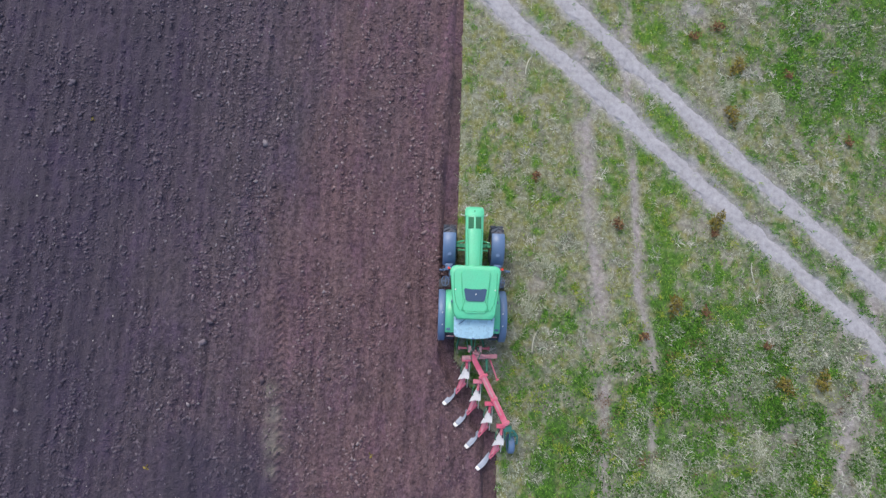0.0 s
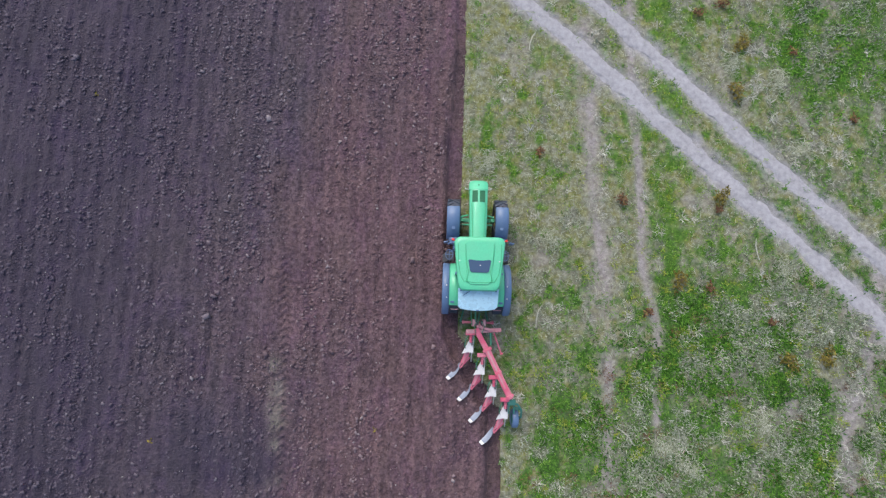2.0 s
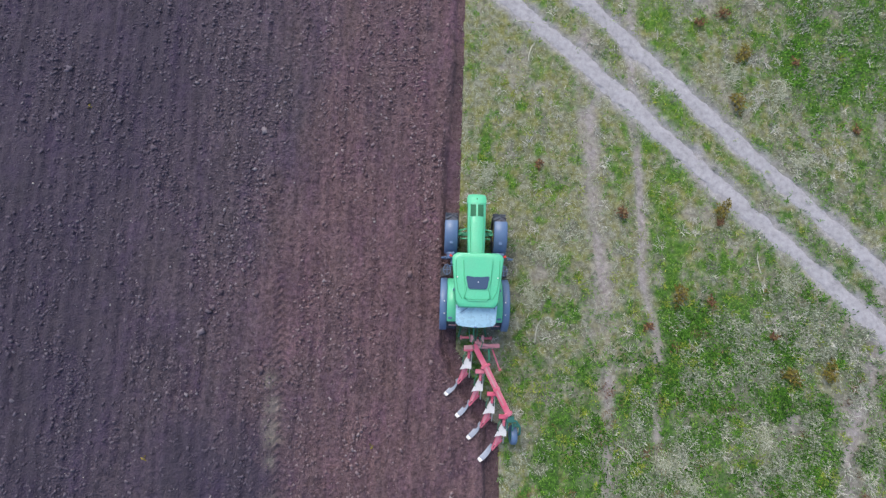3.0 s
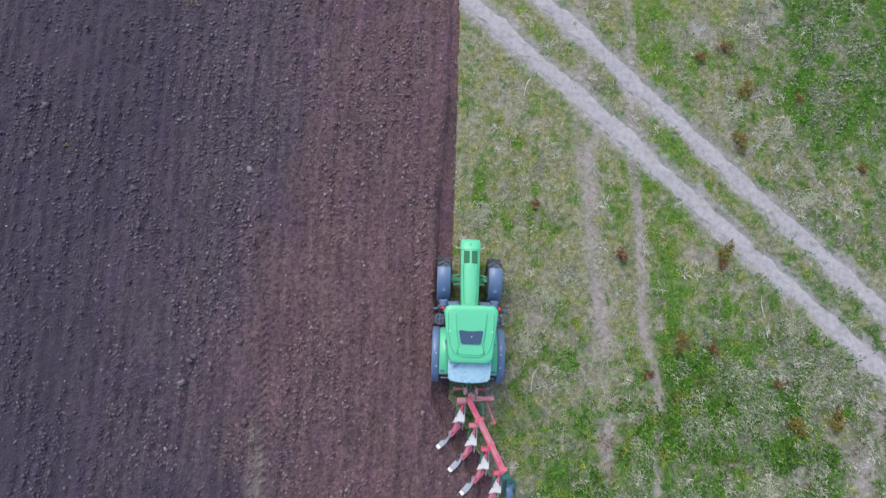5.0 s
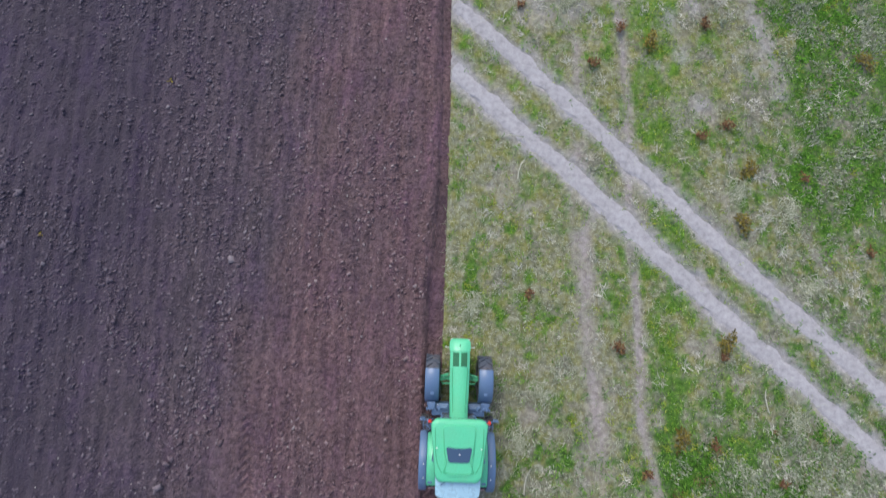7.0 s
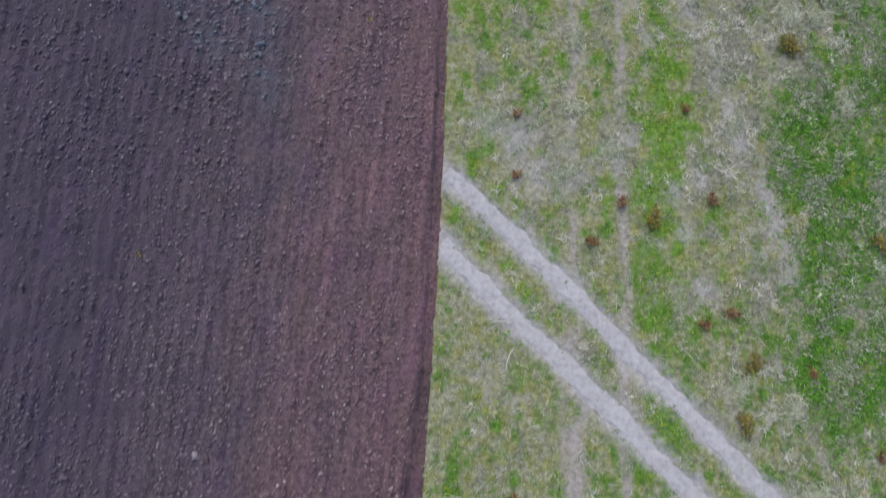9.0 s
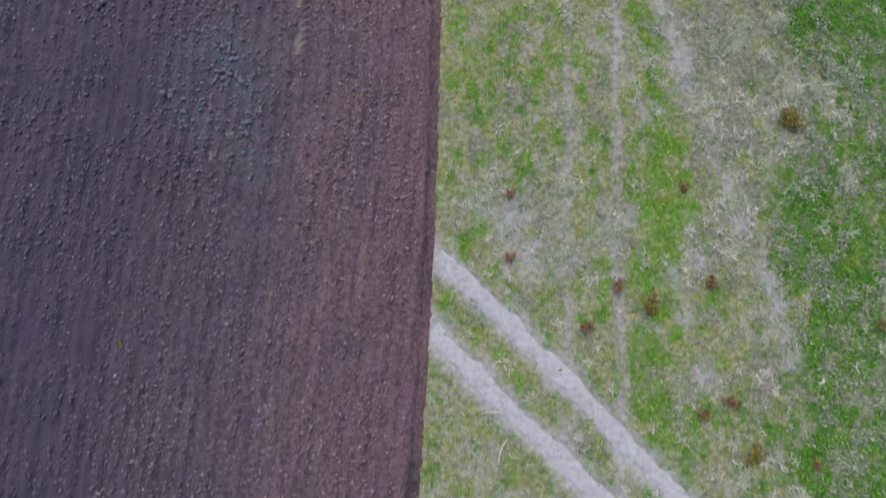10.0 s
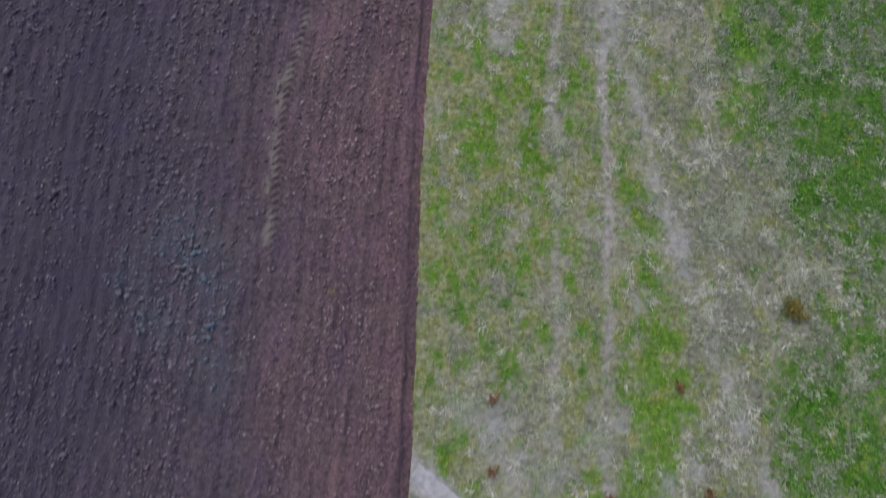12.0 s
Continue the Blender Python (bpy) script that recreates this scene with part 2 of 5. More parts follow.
def pipe(bm, points, r, n=8):
    """A bent round tube through points."""
    pts = [Vector(p) for p in points]
    rings = []
    for k, p in enumerate(pts):
        way = (pts[min(k + 1, len(pts) - 1)] - pts[max(k - 1, 0)]).normalized()
        q = way.to_track_quat("Z", "Y")
        rings.append([bm.verts.new(p + q @ Vector((r * math.cos(2 * math.pi * i / n), r * math.sin(2 * math.pi * i / n), 0))) for i in range(n)])
    for a, b in zip(rings, rings[1:]):
        for i in range(n):
            bm.faces.new((a[i], a[(i + 1) % n], b[(i + 1) % n], b[i]))
    bm.faces.new(rings[0]), bm.faces.new(rings[-1])


def loft(bm, rings, closed=True):
    rows = [[bm.verts.new(p) for p in ring] for ring in rings]
    n = len(rows[0])
    for a, b in zip(rows, rows[1:]):
        for i in range(n if closed else n - 1):
            bm.faces.new((a[i], a[(i + 1) % n], b[(i + 1) % n], b[i]))
    if closed:
        bm.faces.new(rows[0]), bm.faces.new(rows[-1])
    return rows


def lathe(bm, profile, n=40):
    """Turns (radius, x) pairs about the x axis."""
    rings = [[bm.verts.new((x, r * math.cos(2 * math.pi * i / n), r * math.sin(2 * math.pi * i / n))) for r, x in profile] for i in range(n)]
    for i in range(n):
        a, b = rings[i], rings[(i + 1) % n]
        for k in range(len(profile) - 1):
            bm.faces.new((a[k], a[k + 1], b[k + 1], b[k]))


def rounded(half_x, half_y, corner, y0=0.0, taper=1.0, n=5):
    """A rounded outline about (0, y0); taper narrows its rear end."""
    out = []
    for sx, sy, start in ((1, 1, 0), (-1, 1, 90), (-1, -1, 180), (1, -1, 270)):
        for k in range(n + 1):
            a = radians(start + 90 * k / n)
            x, y = sx * (half_x - corner) + corner * math.cos(a), sy * (half_y - corner) + corner * math.sin(a)
            w = 1.0 if y > 0 else 1.0 + (taper - 1.0) * (-y / half_y)
            out.append((x * w, y + y0))
    return out


def sheet(name, verts, quads, mat, kind="structure", label="", category="", attributes=()):
    """A large mesh straight from arrays."""
    me = bpy.data.meshes.new(name)
    me.vertices.add(len(verts))
    me.vertices.foreach_set("co", np.asarray(verts, np.float32).ravel())
    sides = quads.shape[1]
    me.loops.add(quads.size)
    me.loops.foreach_set("vertex_index", quads.astype(np.int32).ravel())
    me.polygons.add(len(quads))
    me.polygons.foreach_set("loop_start", np.arange(0, quads.size, sides, dtype=np.int32))
    me.polygons.foreach_set("loop_total", np.full(len(quads), sides, np.int32))
    for key, values in attributes:
        me.attributes.new(key, "FLOAT", "POINT").data.foreach_set("value", np.asarray(values, np.float32).ravel())
    me.update(calc_edges=True)
    me.materials.append(mat)
    return tagged(new(name, me), label, category, "", kind)


def grid_quads(nx, ny):
    i = np.arange(nx * ny).reshape(ny, nx)
    return np.stack([i[:-1, :-1], i[:-1, 1:], i[1:, 1:], i[1:, :-1]], -1).reshape(-1, 4)


RNG = np.random.default_rng(7)


def value_noise(x, y, cell, seed):
    """Smooth noise from 0 to 1 with bumps about cell metres wide."""
    table = np.random.default_rng(seed).random((256, 256))
    u, v = np.asarray(x) / cell + 1000.0, np.asarray(y) / cell + 1000.0
    i, j = np.floor(u).astype(int), np.floor(v).astype(int)
    a, b = u - i, v - j
    a, b = a * a * (3 - 2 * a), b * b * (3 - 2 * b)
    at = lambda p, q: table[p % 256, q % 256]
    return (at(i, j) * (1 - a) + at(i + 1, j) * a) * (1 - b) + (at(i, j + 1) * (1 - a) + at(i + 1, j + 1) * a) * b


def fbm(x, y, cell, seed, octaves=4):
    total, weight = 0.0, 0.0
    for k in range(octaves):
        total, weight = total + value_noise(x, y, cell / 2**k, seed + 17 * k) * 0.55**k, weight + 0.55**k
    return total / weight


def lumps(x, y, cell, seed, share=1.0):
    """Rounded clods, one to a cell, of uneven size: heights from 0 to 1."""
    r = np.random.default_rng(seed)
    px, py, size, there = r.random((128, 128)), r.random((128, 128)), 0.25 + 0.4 * r.random((128, 128)) ** 2, r.random((128, 128)) < share
    u, v = x / cell + 640.0, y / cell + 640.0
    i, j = np.floor(u).astype(int), np.floor(v).astype(int)
    best = np.zeros_like(u)
    for di in (-1, 0, 1):
        for dj in (-1, 0, 1):
            a, b = (i + di) % 128, (j + dj) % 128
            d2 = (u - i - di - px[a, b]) ** 2 + (v - j - dj - py[a, b]) ** 2
            h = np.sqrt(np.clip(1 - d2 / size[a, b] ** 2, 0, 1)) * size[a, b] * 1.6 * there[a, b]
            best = np.maximum(best, h)
    return best


# ---- the ground plan ----
NOSE = 10.93                     # the tractor's nose along the furrow
MID = 0.75                       # its middle across it
CUTS = [(NOSE - 6.25, 0.1), (NOSE - 7.05, 0.47), (NOSE - 7.9, 0.93), (NOSE - 8.75, 1.40)]


def field_edge(y):
    """Where ploughed soil meets the meadow: a step to the right behind each plough body."""
    y = np.asarray(y, float)
    ahead = np.interp(y, [20.5, 23.5, 28.5, 31, 35.5, 42, 60], [0.12, 0.05, -0.10, -0.22, -0.42, -0.5, -0.5])
    xs = [x for _, x in CUTS] + [1.92]
    e = ahead - CUTS[0][1] + 0.0 * y
    for (limit, x), after in zip(CUTS, xs[1:]):
        e = e + (after - x) * np.clip((limit + 0.22 - y) / 0.44, 0, 1)
    e = e + CUTS[0][1]
    return e + 0.05 * (value_noise(y, 0 * y, 0.9, 3) - 0.5) + 0.035 * (value_noise(y, 0 * y, 0.25, 4) - 0.5)


def ground_y(y):
    """Places of the lush end of the meadow, drawn towards the tractor."""
    return y + np.interp(y, [-9, -2, 8], [4.4, 4.0, 0])


def spots(x, y, rows):
    total = np.zeros(np.shape(x))
    for cx, cy, r in rows:
        total = np.maximum(total, np.exp(-((x - cx) ** 2 + ((y - ground_y(cy)) / 1.25) ** 2) / (0.9 * r * r)))
    return total


def rut(x, y, rows, width):
    ys = [ground_y(b) for b, _ in rows]
    centre = np.interp(y, ys, [a for _, a in rows]) + 0.25 * (value_noise(y, 0 * y, 2.5, 31) - 0.5)
    inside = (y > ys[0] - 2) & (y < ys[-1] + 2)
    return np.exp(-((x - centre) / width) ** 2) * inside


GREEN_SPOTS = [(7.2, -1.2, 1.1), (7.6, -2.8, 0.9), (9.2, -4.3, 1.3), (3.9, 5.2, 0.9), (11.8, 6.1, 1.3), (13.3, 0.5, 1.3), (16.1, -2.2, 1.1), (8.9, 1.4, 0.9), (4.4, 5.6, 0.9), (10.0, 2.6, 1.3), (9.4, 13.1, 0.9), (15.2, 15.6, 1.1), (14.4, 18.3, 0.9), (11.4, 8.0, 1.1), (13.4, 6.8, 1.1), (15.3, 6.4, 0.9), (8.4, 24.5, 1.0), (8.4, 20.8, 1.0), (14.6, 24.6, 1.3), (16.7, 25.5, 1.1), (15.5, 23.2, 1.1), (14.9, 18.7, 1.3), (11.3, 10.4, 1.0), (10.3, 8.3, 1.0)]
GREEN_FAR = [(2.0, 31.2, 0.8), (1.0, 32.0, 0.7), (6.6, 32.6, 0.8), (8.5, 33.0, 0.9), (8.9, 27.0, 0.9), (8.4, 24.7, 1.2), (9.5, 23.0, 1.0), (9.1, 20.6, 1.1), (14.1, 24.9, 1.1), (14.5, 22.2, 1.1), (16.3, 21.7, 1.3), (16.0, 26.0, 1.3), (15.0, 28.7, 1.1), (16.6, 34.6, 1.1), (6.5, 18.3, 0.7), (3.6, 41.5, 1.0), (1.8, 36.8, 1.0), (3.5, 37.7, 0.8), (3.0, 34.2, 0.8), (8.1, 34.9, 0.9), (8.5, 32.9, 1.0), (8.8, 26.5, 1.1), (12.7, 41.2, 1.6), (15.4, 42.2, 1.3), (15.0, 37.8, 1.1), (14.9, 34.7, 1.3), (16.6, 36.0, 1.3), (14.0, 29.0, 1.0), (14.1, 25.0, 1.3), (16.1, 26.1, 1.3), (16.5, 39.3, 1.1)]
GREY_SPOTS = [(11.5, -0.2, 1.3), (15.2, 3.7, 1.3), (12.7, -2.3, 1.3), (13.5, -4.5, 1.3), (8.6, -3.2, 0.6), (16.8, -4.9, 1.3), (9.8, -1.2, 1.1), (16.5, 0.2, 1.1), (16.8, 21.1, 1.3), (13.9, 16.4, 0.9), (15.0, 13.1, 0.9), (12.1, 2.8, 1.1), (14.7, 5.0, 1.1), (5.1, 25.2, 0.9), (7.3, 26.1, 0.7), (10.4, 25.3, 0.8), (16.0, 22.2, 1.3), (13.7, 16.5, 0.7)]
GREY_FAR = [(2.0, 27.0, 1.0), (5.0, 25.0, 1.0), (6.9, 26.0, 0.9), (11.2, 33.8, 1.1), (9.8, 32.2, 0.8), (15.2, 30.5, 1.0), (16.6, 28.1, 1.1), (17.3, 32.1, 1.2), (14.3, 32.6, 1.1), (11.9, 29.7, 0.8), (10.7, 20.5, 0.6), (17.3, 23.1, 1.0), (5.0, 30.7, 0.6), (4.8, 37.1, 0.8), (2.4, 41.4, 0.9), (6.6, 42.0, 0.9), (9.9, 33.2, 1.1), (11.2, 34.9, 1.3), (13.1, 36.6, 1.1), (15.1, 33.0, 1.3), (10.6, 41.0, 0.7), (5.1, 30.5, 0.6), (7.2, 26.2, 1.0), (2.8, 26.1, 1.0), (3.9, 24.8, 0.9), (5.1, 27.7, 0.6), (11.8, 27.5, 0.7), (11.6, 30.8, 0.8), (15.2, 30.4, 1.0)]
DRY_SPOTS = [(5.7, 15.1, 0.8), (5.7, 12.7, 0.9), (5.9, 10.1, 0.9), (1.1, 16.5, 0.8), (1.2, 11.8, 1.0), (1.8, 14.6, 0.8), (1.1, 15.1, 1.0), (5.7, 11.8, 0.9), (12.9, 24.3, 0.9), (11.6, 18.3, 0.8), (1.9, 17.6, 0.9), (3.7, 24.3, 0.9), (1.1, 27.7, 0.8), (4.3, 26.9, 0.9), (1.6, 19.0, 1.1), (5.3, 17.0, 1.0), (5.8, 29.1, 0.8), (1.1, 25.3, 0.7), (2.7, 32.5, 0.9), (3.2, 30.2, 1.0), (7.6, 37.1, 0.8), (1.1, 30.0, 0.8)]
BARE_SPOTS = [(12.4, -4.4, 0.5), (17.6, 3.6, 1.3), (16.6, -0.8, 0.7), (14.0, -1.5, 0.6)]
RUT_WIDE = [(-6.6, 6.5), (0.3, 6.2), (3.4, 6.1), (7.0, 6.1), (10.4, 5.8), (12.9, 5.7), (15.5, 5.5), (27.7, 5.1), (30.7, 5.05), (33.7, 4.9), (37.1, 4.8), (39.4, 4.5), (42.3, 4.6)]
RUT_THIN = [(-5.0, 8.4), (-0.5, 8.3), (3.6, 8.3), (7.9, 7.7), (11.6, 7.7), (29.2, 7.0), (30.4, 7.0), (32.6, 6.9), (34.3, 6.9), (38.4, 6.7), (42.3, 6.4)]
RUT_FAR = [(23.1, 13.9), (24.9, 12.9), (27.7, 11.8), (31.0, 10.5), (33.6, 9.5), (36.9, 8.3), (39.0, 8.0), (42.5, 6.8)]
TRACK_LOW = [(-0.3, 22.2), (0.4, 21.6), (1.7, 20.42), (3.3, 19.0), (5.5, 17.2), (7.65, 15.35), (9.5, 13.6), (11.45, 11.85), (13.8, 9.95), (15.9, 8.05), (17.7, 6.5), (19, 5.0), (22, 1.8)]
TRACK_HIGH = [(-0.3, 25.0), (0.45, 24.43), (1.8, 23.3), (3.4, 21.85), (5.3, 20.3), (6.35, 19.4), (7.4, 18.3), (9.35, 16.6), (11.1, 15.0), (12.84, 13.4), (14.75, 11.7), (16.57, 10.1), (17.8, 9.05), (22, 5.4)]
RUT_SIDE = [(-7, 16.2), (-3.0, 16.3), (-0.9, 16.6), (2.2, 17.3), (4.6, 17.7), (6.6, 18.2)]


DUST_SPOTS = [(2.0, 27.0, 0.8), (2.8, 26.1, 0.8), (5.0, 25.1, 0.8), (6.9, 26.0, 0.9), (7.3, 26.3, 0.7), (3.9, 24.8, 0.7), (2.3, 41.2, 0.6), (2.4, 42.6, 0.8), (6.5, 41.4, 0.7), (6.8, 42.8, 0.9),
              (9.8, 32.2, 0.6), (9.6, 33.4, 0.7), (10.4, 30.9, 0.5), (8.3, 31.0, 0.4), (7.4, 26.1, 0.7), (10.4, 25.3, 0.5), (9.3, 24.6, 0.4), (9.8, 22.9, 0.4), (10.6, 20.6, 0.5), (8.5, 22.4, 0.4), (12.9, 22.8, 0.6)]


def track_reach(x, y, rows, half, fade=0.14):
    """1 on a wheel track, 0 off it, with a ragged fringe."""
    xs, ys = np.array(rows, float).T
    best = np.full(np.shape(x), 9.0)
    for a, b, c, d in zip(xs, ys, xs[1:], ys[1:]):
        s = np.clip(((x - a) * (c - a) + (y - b) * (d - b)) / ((c - a) ** 2 + (d - b) ** 2), 0, 1)
        best = np.minimum(best, np.hypot(x - a - s * (c - a), y - b - s * (d - b)))
    ragged = half * (0.5 + 1.0 * fbm(x, y, 0.8, 41, 3))
    return np.clip((ragged - best) / fade + 0.5, 0, 1)


def tracks(x, y):
    return np.maximum(track_reach(x, y, TRACK_LOW, 0.44), track_reach(x, y, TRACK_HIGH, 0.42))


def dust_fields(x, y):
    """Dust blown out beside the wheel tracks."""
    reach = np.maximum(track_reach(x, y, TRACK_LOW, 0.58, 0.5), track_reach(x, y, TRACK_HIGH, 0.56, 0.5))
    patch = spots(x, y, DUST_SPOTS) * np.clip(4.0 * (fbm(x, y / 1.3, 0.5, 69, 4) - 0.38), 0, 0.75)
    patch = np.maximum(patch, 0.75 * rut(x, y, RUT_FAR, 0.42) * np.clip(3.5 * (fbm(x, y / 2, 0.5, 70, 4) - 0.38), 0, 0.8))
    return np.clip(np.maximum(reach * (0.25 + 1.3 * fbm(x, y, 0.35, 64, 3)), patch), 0, 1)


def band(x, y, rows, soft):
    """1 inside a strip whose two sides run through (y, from x, to x), 0 outside it."""
    ys = [r[0] for r in rows]
    wob = 0.9 * (fbm(x, y, 1.6, 58, 3) - 0.5)
    a, b = np.interp(y, ys, [r[1] for r in rows]) + wob, np.interp(y, ys, [r[2] for r in rows]) + wob
    return np.clip((x - a) / soft + 0.5, 0, 1) * np.clip((b - x) / soft + 0.5, 0, 1)


GREY_BAND = [(15, 13.1, 14.0), (20, 12.3, 13.8), (24, 11.5, 13.3), (27.8, 10.7, 12.8), (30.7, 10.3, 13.2), (33.5, 8.7, 14.4), (35.8, 9.0, 13.3), (38.6, 7.8, 11.5), (42, 5.6, 11.0), (47, 5.0, 9.0)]
GREEN_STRIP = [(19, 7.9, 9.6), (24.7, 7.8, 9.9), (28, 7.9, 10.0), (32.8, 7.7, 9.1), (35, 7.4, 8.7), (37, 7.5, 8.1), (38.5, 7.4, 7.5)]


def right_zone(x, y):
    """The lush growth away from the field, with a ragged border."""
    border = np.interp(y, [13, 17, 22, 25, 27.5, 30, 31.6, 33, 34.5, 37, 39, 42], [15.5, 14.4, 14.0, 13.4, 13.1, 13.8, 15.2, 15.6, 13.9, 12.7, 11.6, 11.0]) + 2.6 * (fbm(x, y, 2.2, 65, 4) - 0.5)
    return np.clip((x - border) / 0.8, 0, 1) * np.clip((y - 14) / 3, 0, 1)


def lush_end(x, y):
    """The overgrown end of the meadow behind and beside the tractor."""
    border = np.interp(x, [2.5, 4, 7, 9, 16], [0.5, 2.5, 4.5, 6.4, 7.5]) + 3.0 * (fbm(x, y, 2.2, 66, 3) - 0.5)
    return np.clip((border - y) / 2.2 + 0.5, 0, 1)


def meadow_fields(x, y):
    """How green, grey and bare the meadow is, from 0 to 1."""
    n1, n2, n3 = fbm(x, y, 2.2, 51), fbm(x, y / 1.8, 1.1, 52), fbm(x, y / 1.3, 0.38, 53, 3)
    late = np.clip((y - 19) / 4, 0, 1)
    far = np.clip((x - 6.5) / 4, 0, 1)
    right, lush = right_zone(x, y), lush_end(x, y)
    mid = np.clip((y - 5) / 4, 0, 1) * (1 - late) * np.clip((9.5 - x) / 3, 0, 1)
    verge = np.clip((2.6 - x) / 1.2, 0, 1) * np.clip((y - 7) / 3, 0, 1) * (1 - late)
    fringe = np.clip((0.4 - (x - field_edge(y))) / 0.25, 0, 1) * np.clip((y - 7) / 3, 0, 1)
    strawy = np.clip((3.3 - x) / 0.7, 0, 1) * np.clip((2.5 - y) / 2, 0, 1)
    pale, dry = np.maximum(spots(x, y, GREY_SPOTS), spots(x, y, GREY_FAR)), spots(x, y, DRY_SPOTS)
    leaf = np.maximum(spots(x, y, GREEN_SPOTS), spots(x, y, GREEN_FAR))
    ash, strip = band(x, y, GREY_BAND, 1.2), band(x, y, GREEN_STRIP, 0.8)
    n4 = fbm(x, y / 1.2, 0.55, 67, 4)
    green = 0.3 + 0.06 * late + 0.7 * (n1 - 0.5) + 1.5 * (n2 - 0.5) + 3.2 * (n3 - 0.5) + 3.0 * (n4 - 0.5) + (0.45 + 0.3 * right) * leaf * (0.2 + 1.3 * n4) + 0.16 * far * (1 - late)
    green = green + 0.62 * lush - 0.12 * verge - 0.04 * mid - 0.55 * strawy - 0.4 * dry - 0.5 * pale * (1 - 0.5 * lush) - 0.35 * fringe + 0.42 * strip + 0.8 * right - 0.5 * ash * late
    grey = 0.75 * pale - 0.35 * dry + 0.2 * lush + 2.6 * (fbm(x, y, 1.2, 54) - 0.54) + 2.8 * (fbm(x, y, 0.45, 57, 3) - 0.5) + 0.02 + 0.1 * far + 0.5 * ash * late - 0.05 * right - 0.3 * strip
    bare = np.maximum(np.maximum(0.8 * rut(x, y, RUT_WIDE, 0.44) * (1 - late) + 0.7 * late * rut(x, y, RUT_WIDE, 0.22), (0.95 - 0.15 * late) * rut(x, y, RUT_THIN, 0.22)), np.maximum(0.3 * rut(x, y, RUT_FAR, 0.5), 0.9 * rut(x, y, RUT_SIDE, 0.5)))
    bare = np.clip(bare * np.clip(2.4 * fbm(x, y / 2, 0.6, 55) - 0.3, 0.15, 1.2) + (1 - 0.6 * lush) * np.clip(3.2 * (fbm(x, y / 1.5, 0.9, 56) - 0.6), 0, 0.5), 0, 1)
    bare = np.maximum(bare, 0.9 * spots(x, y, BARE_SPOTS))
    crumbs = np.clip(1.25 - 1.0 * (1 - lush) * (1 - 0.7 * right) * (1 - 0.5 * strip) * np.clip(4.5 * (fbm(x, y / 1.2, 0.24, 68, 3) - 0.42), 0, 1), 0, 1)
    return np.clip(green, 0, 1) * crumbs * (1 - 0.75 * bare), np.clip(grey, 0, 1) * (1 - 0.6 * bare), bare


def lime_fields(x, y):
    """Where the grass is young and yellowish."""
    return np.interp(y, [6, 11, 16, 22], [0, 0.65, 0.65, 1]) * np.clip((14.2 - x) / 2, 0.25, 1) * np.clip(0.3 + 1.4 * fbm(x, y, 1.4, 59, 3), 0, 1) * (1 - 0.75 * spots(x, y, DRY_SPOTS))


# ---- ploughed field ----
def axis(*runs):
    """Grid lines: (from, to, step) runs, joined."""
    return np.unique(np.round(np.concatenate([np.arange(a, b + s / 2, s) for a, b, s in runs]), 4))


def soil_height(x, y):
    e = field_edge(y)
    wob = 0.35 * (value_noise(x * 0, y, 6.0, 11) - 0.5) + 0.2 * (fbm(x, y, 1.8, 12, 2) - 0.5)
    row = np.cos(2 * math.pi * (x + wob) / 0.47)
    z = 0.05 + 0.026 * row + 0.13 * (fbm(x, y / 6, 0.45, 13) - 0.5) + 0.07 * (fbm(x, y / 5, 0.2, 26, 2) - 0.5) + 0.05 * (fbm(x, y, 0.3, 14, 3) - 0.5)
    crumbly = np.clip(0.55 + 2.0 * (fbm(x, y / 2.5, 2.0, 15) - 0.42), 0.4, 1.15)
    z += crumbly * (0.03 * lumps(x, y * 0.8, 0.42, 16, 0.3) + 0.035 * lumps(x, y * 0.75, 0.25, 17, 0.5) + 0.035 * lumps(x, y * 0.8, 0.15, 18, 0.8))
    # a rolled wheel mark with its chevrons
    mark = np.exp(-((x - wheel_mark(y)) / 0.27) ** 4) * np.clip((8.5 - y) / 1.2, 0, 1)
    mark = np.maximum(mark, np.exp(-((x - wheel_mark(y)) / 0.27) ** 4) * np.clip((y - 31.0) / 2, 0, 1))
    across = np.abs(x - wheel_mark(y))
    chevron = np.cos(2 * math.pi * (y + 0.9 * across) / 0.32)
    z = z * (1 - 0.85 * mark) + mark * (0.0 + 0.042 * chevron)
    # the open furrow beside the unploughed land
    gap = e - x
    z = z + np.interp(y, [14, 22], [0.09, 0.03]) * np.exp(-((gap - np.interp(y, [12, 17], [0.86, 0.62])) / 0.15) ** 2) * (0.5 + fbm(x, y / 3, 0.5, 29))
    floor = np.clip((np.interp(y, [12, 17], [0.66, 0.42]) - gap) / 0.12, 0, 1)
    z = z * (1 - floor) + floor * (-0.11 + 0.02 * (fbm(x, y / 3, 0.35, 19) - 0.5) + 0.05 * lumps(x, y, 0.4, 20, 0.25))
    return np.where(x < e + 0.14, z, -0.45)


def wheel_mark(y):
    return np.interp(y, [-4, 0, 3.5, 7.4, 30.8, 35.5, 38.4, 41.3, 45], [-6.3, -6.5, -6.6, -6.85, -5.5, -5.7, -5.7, -5.3, -5.2])


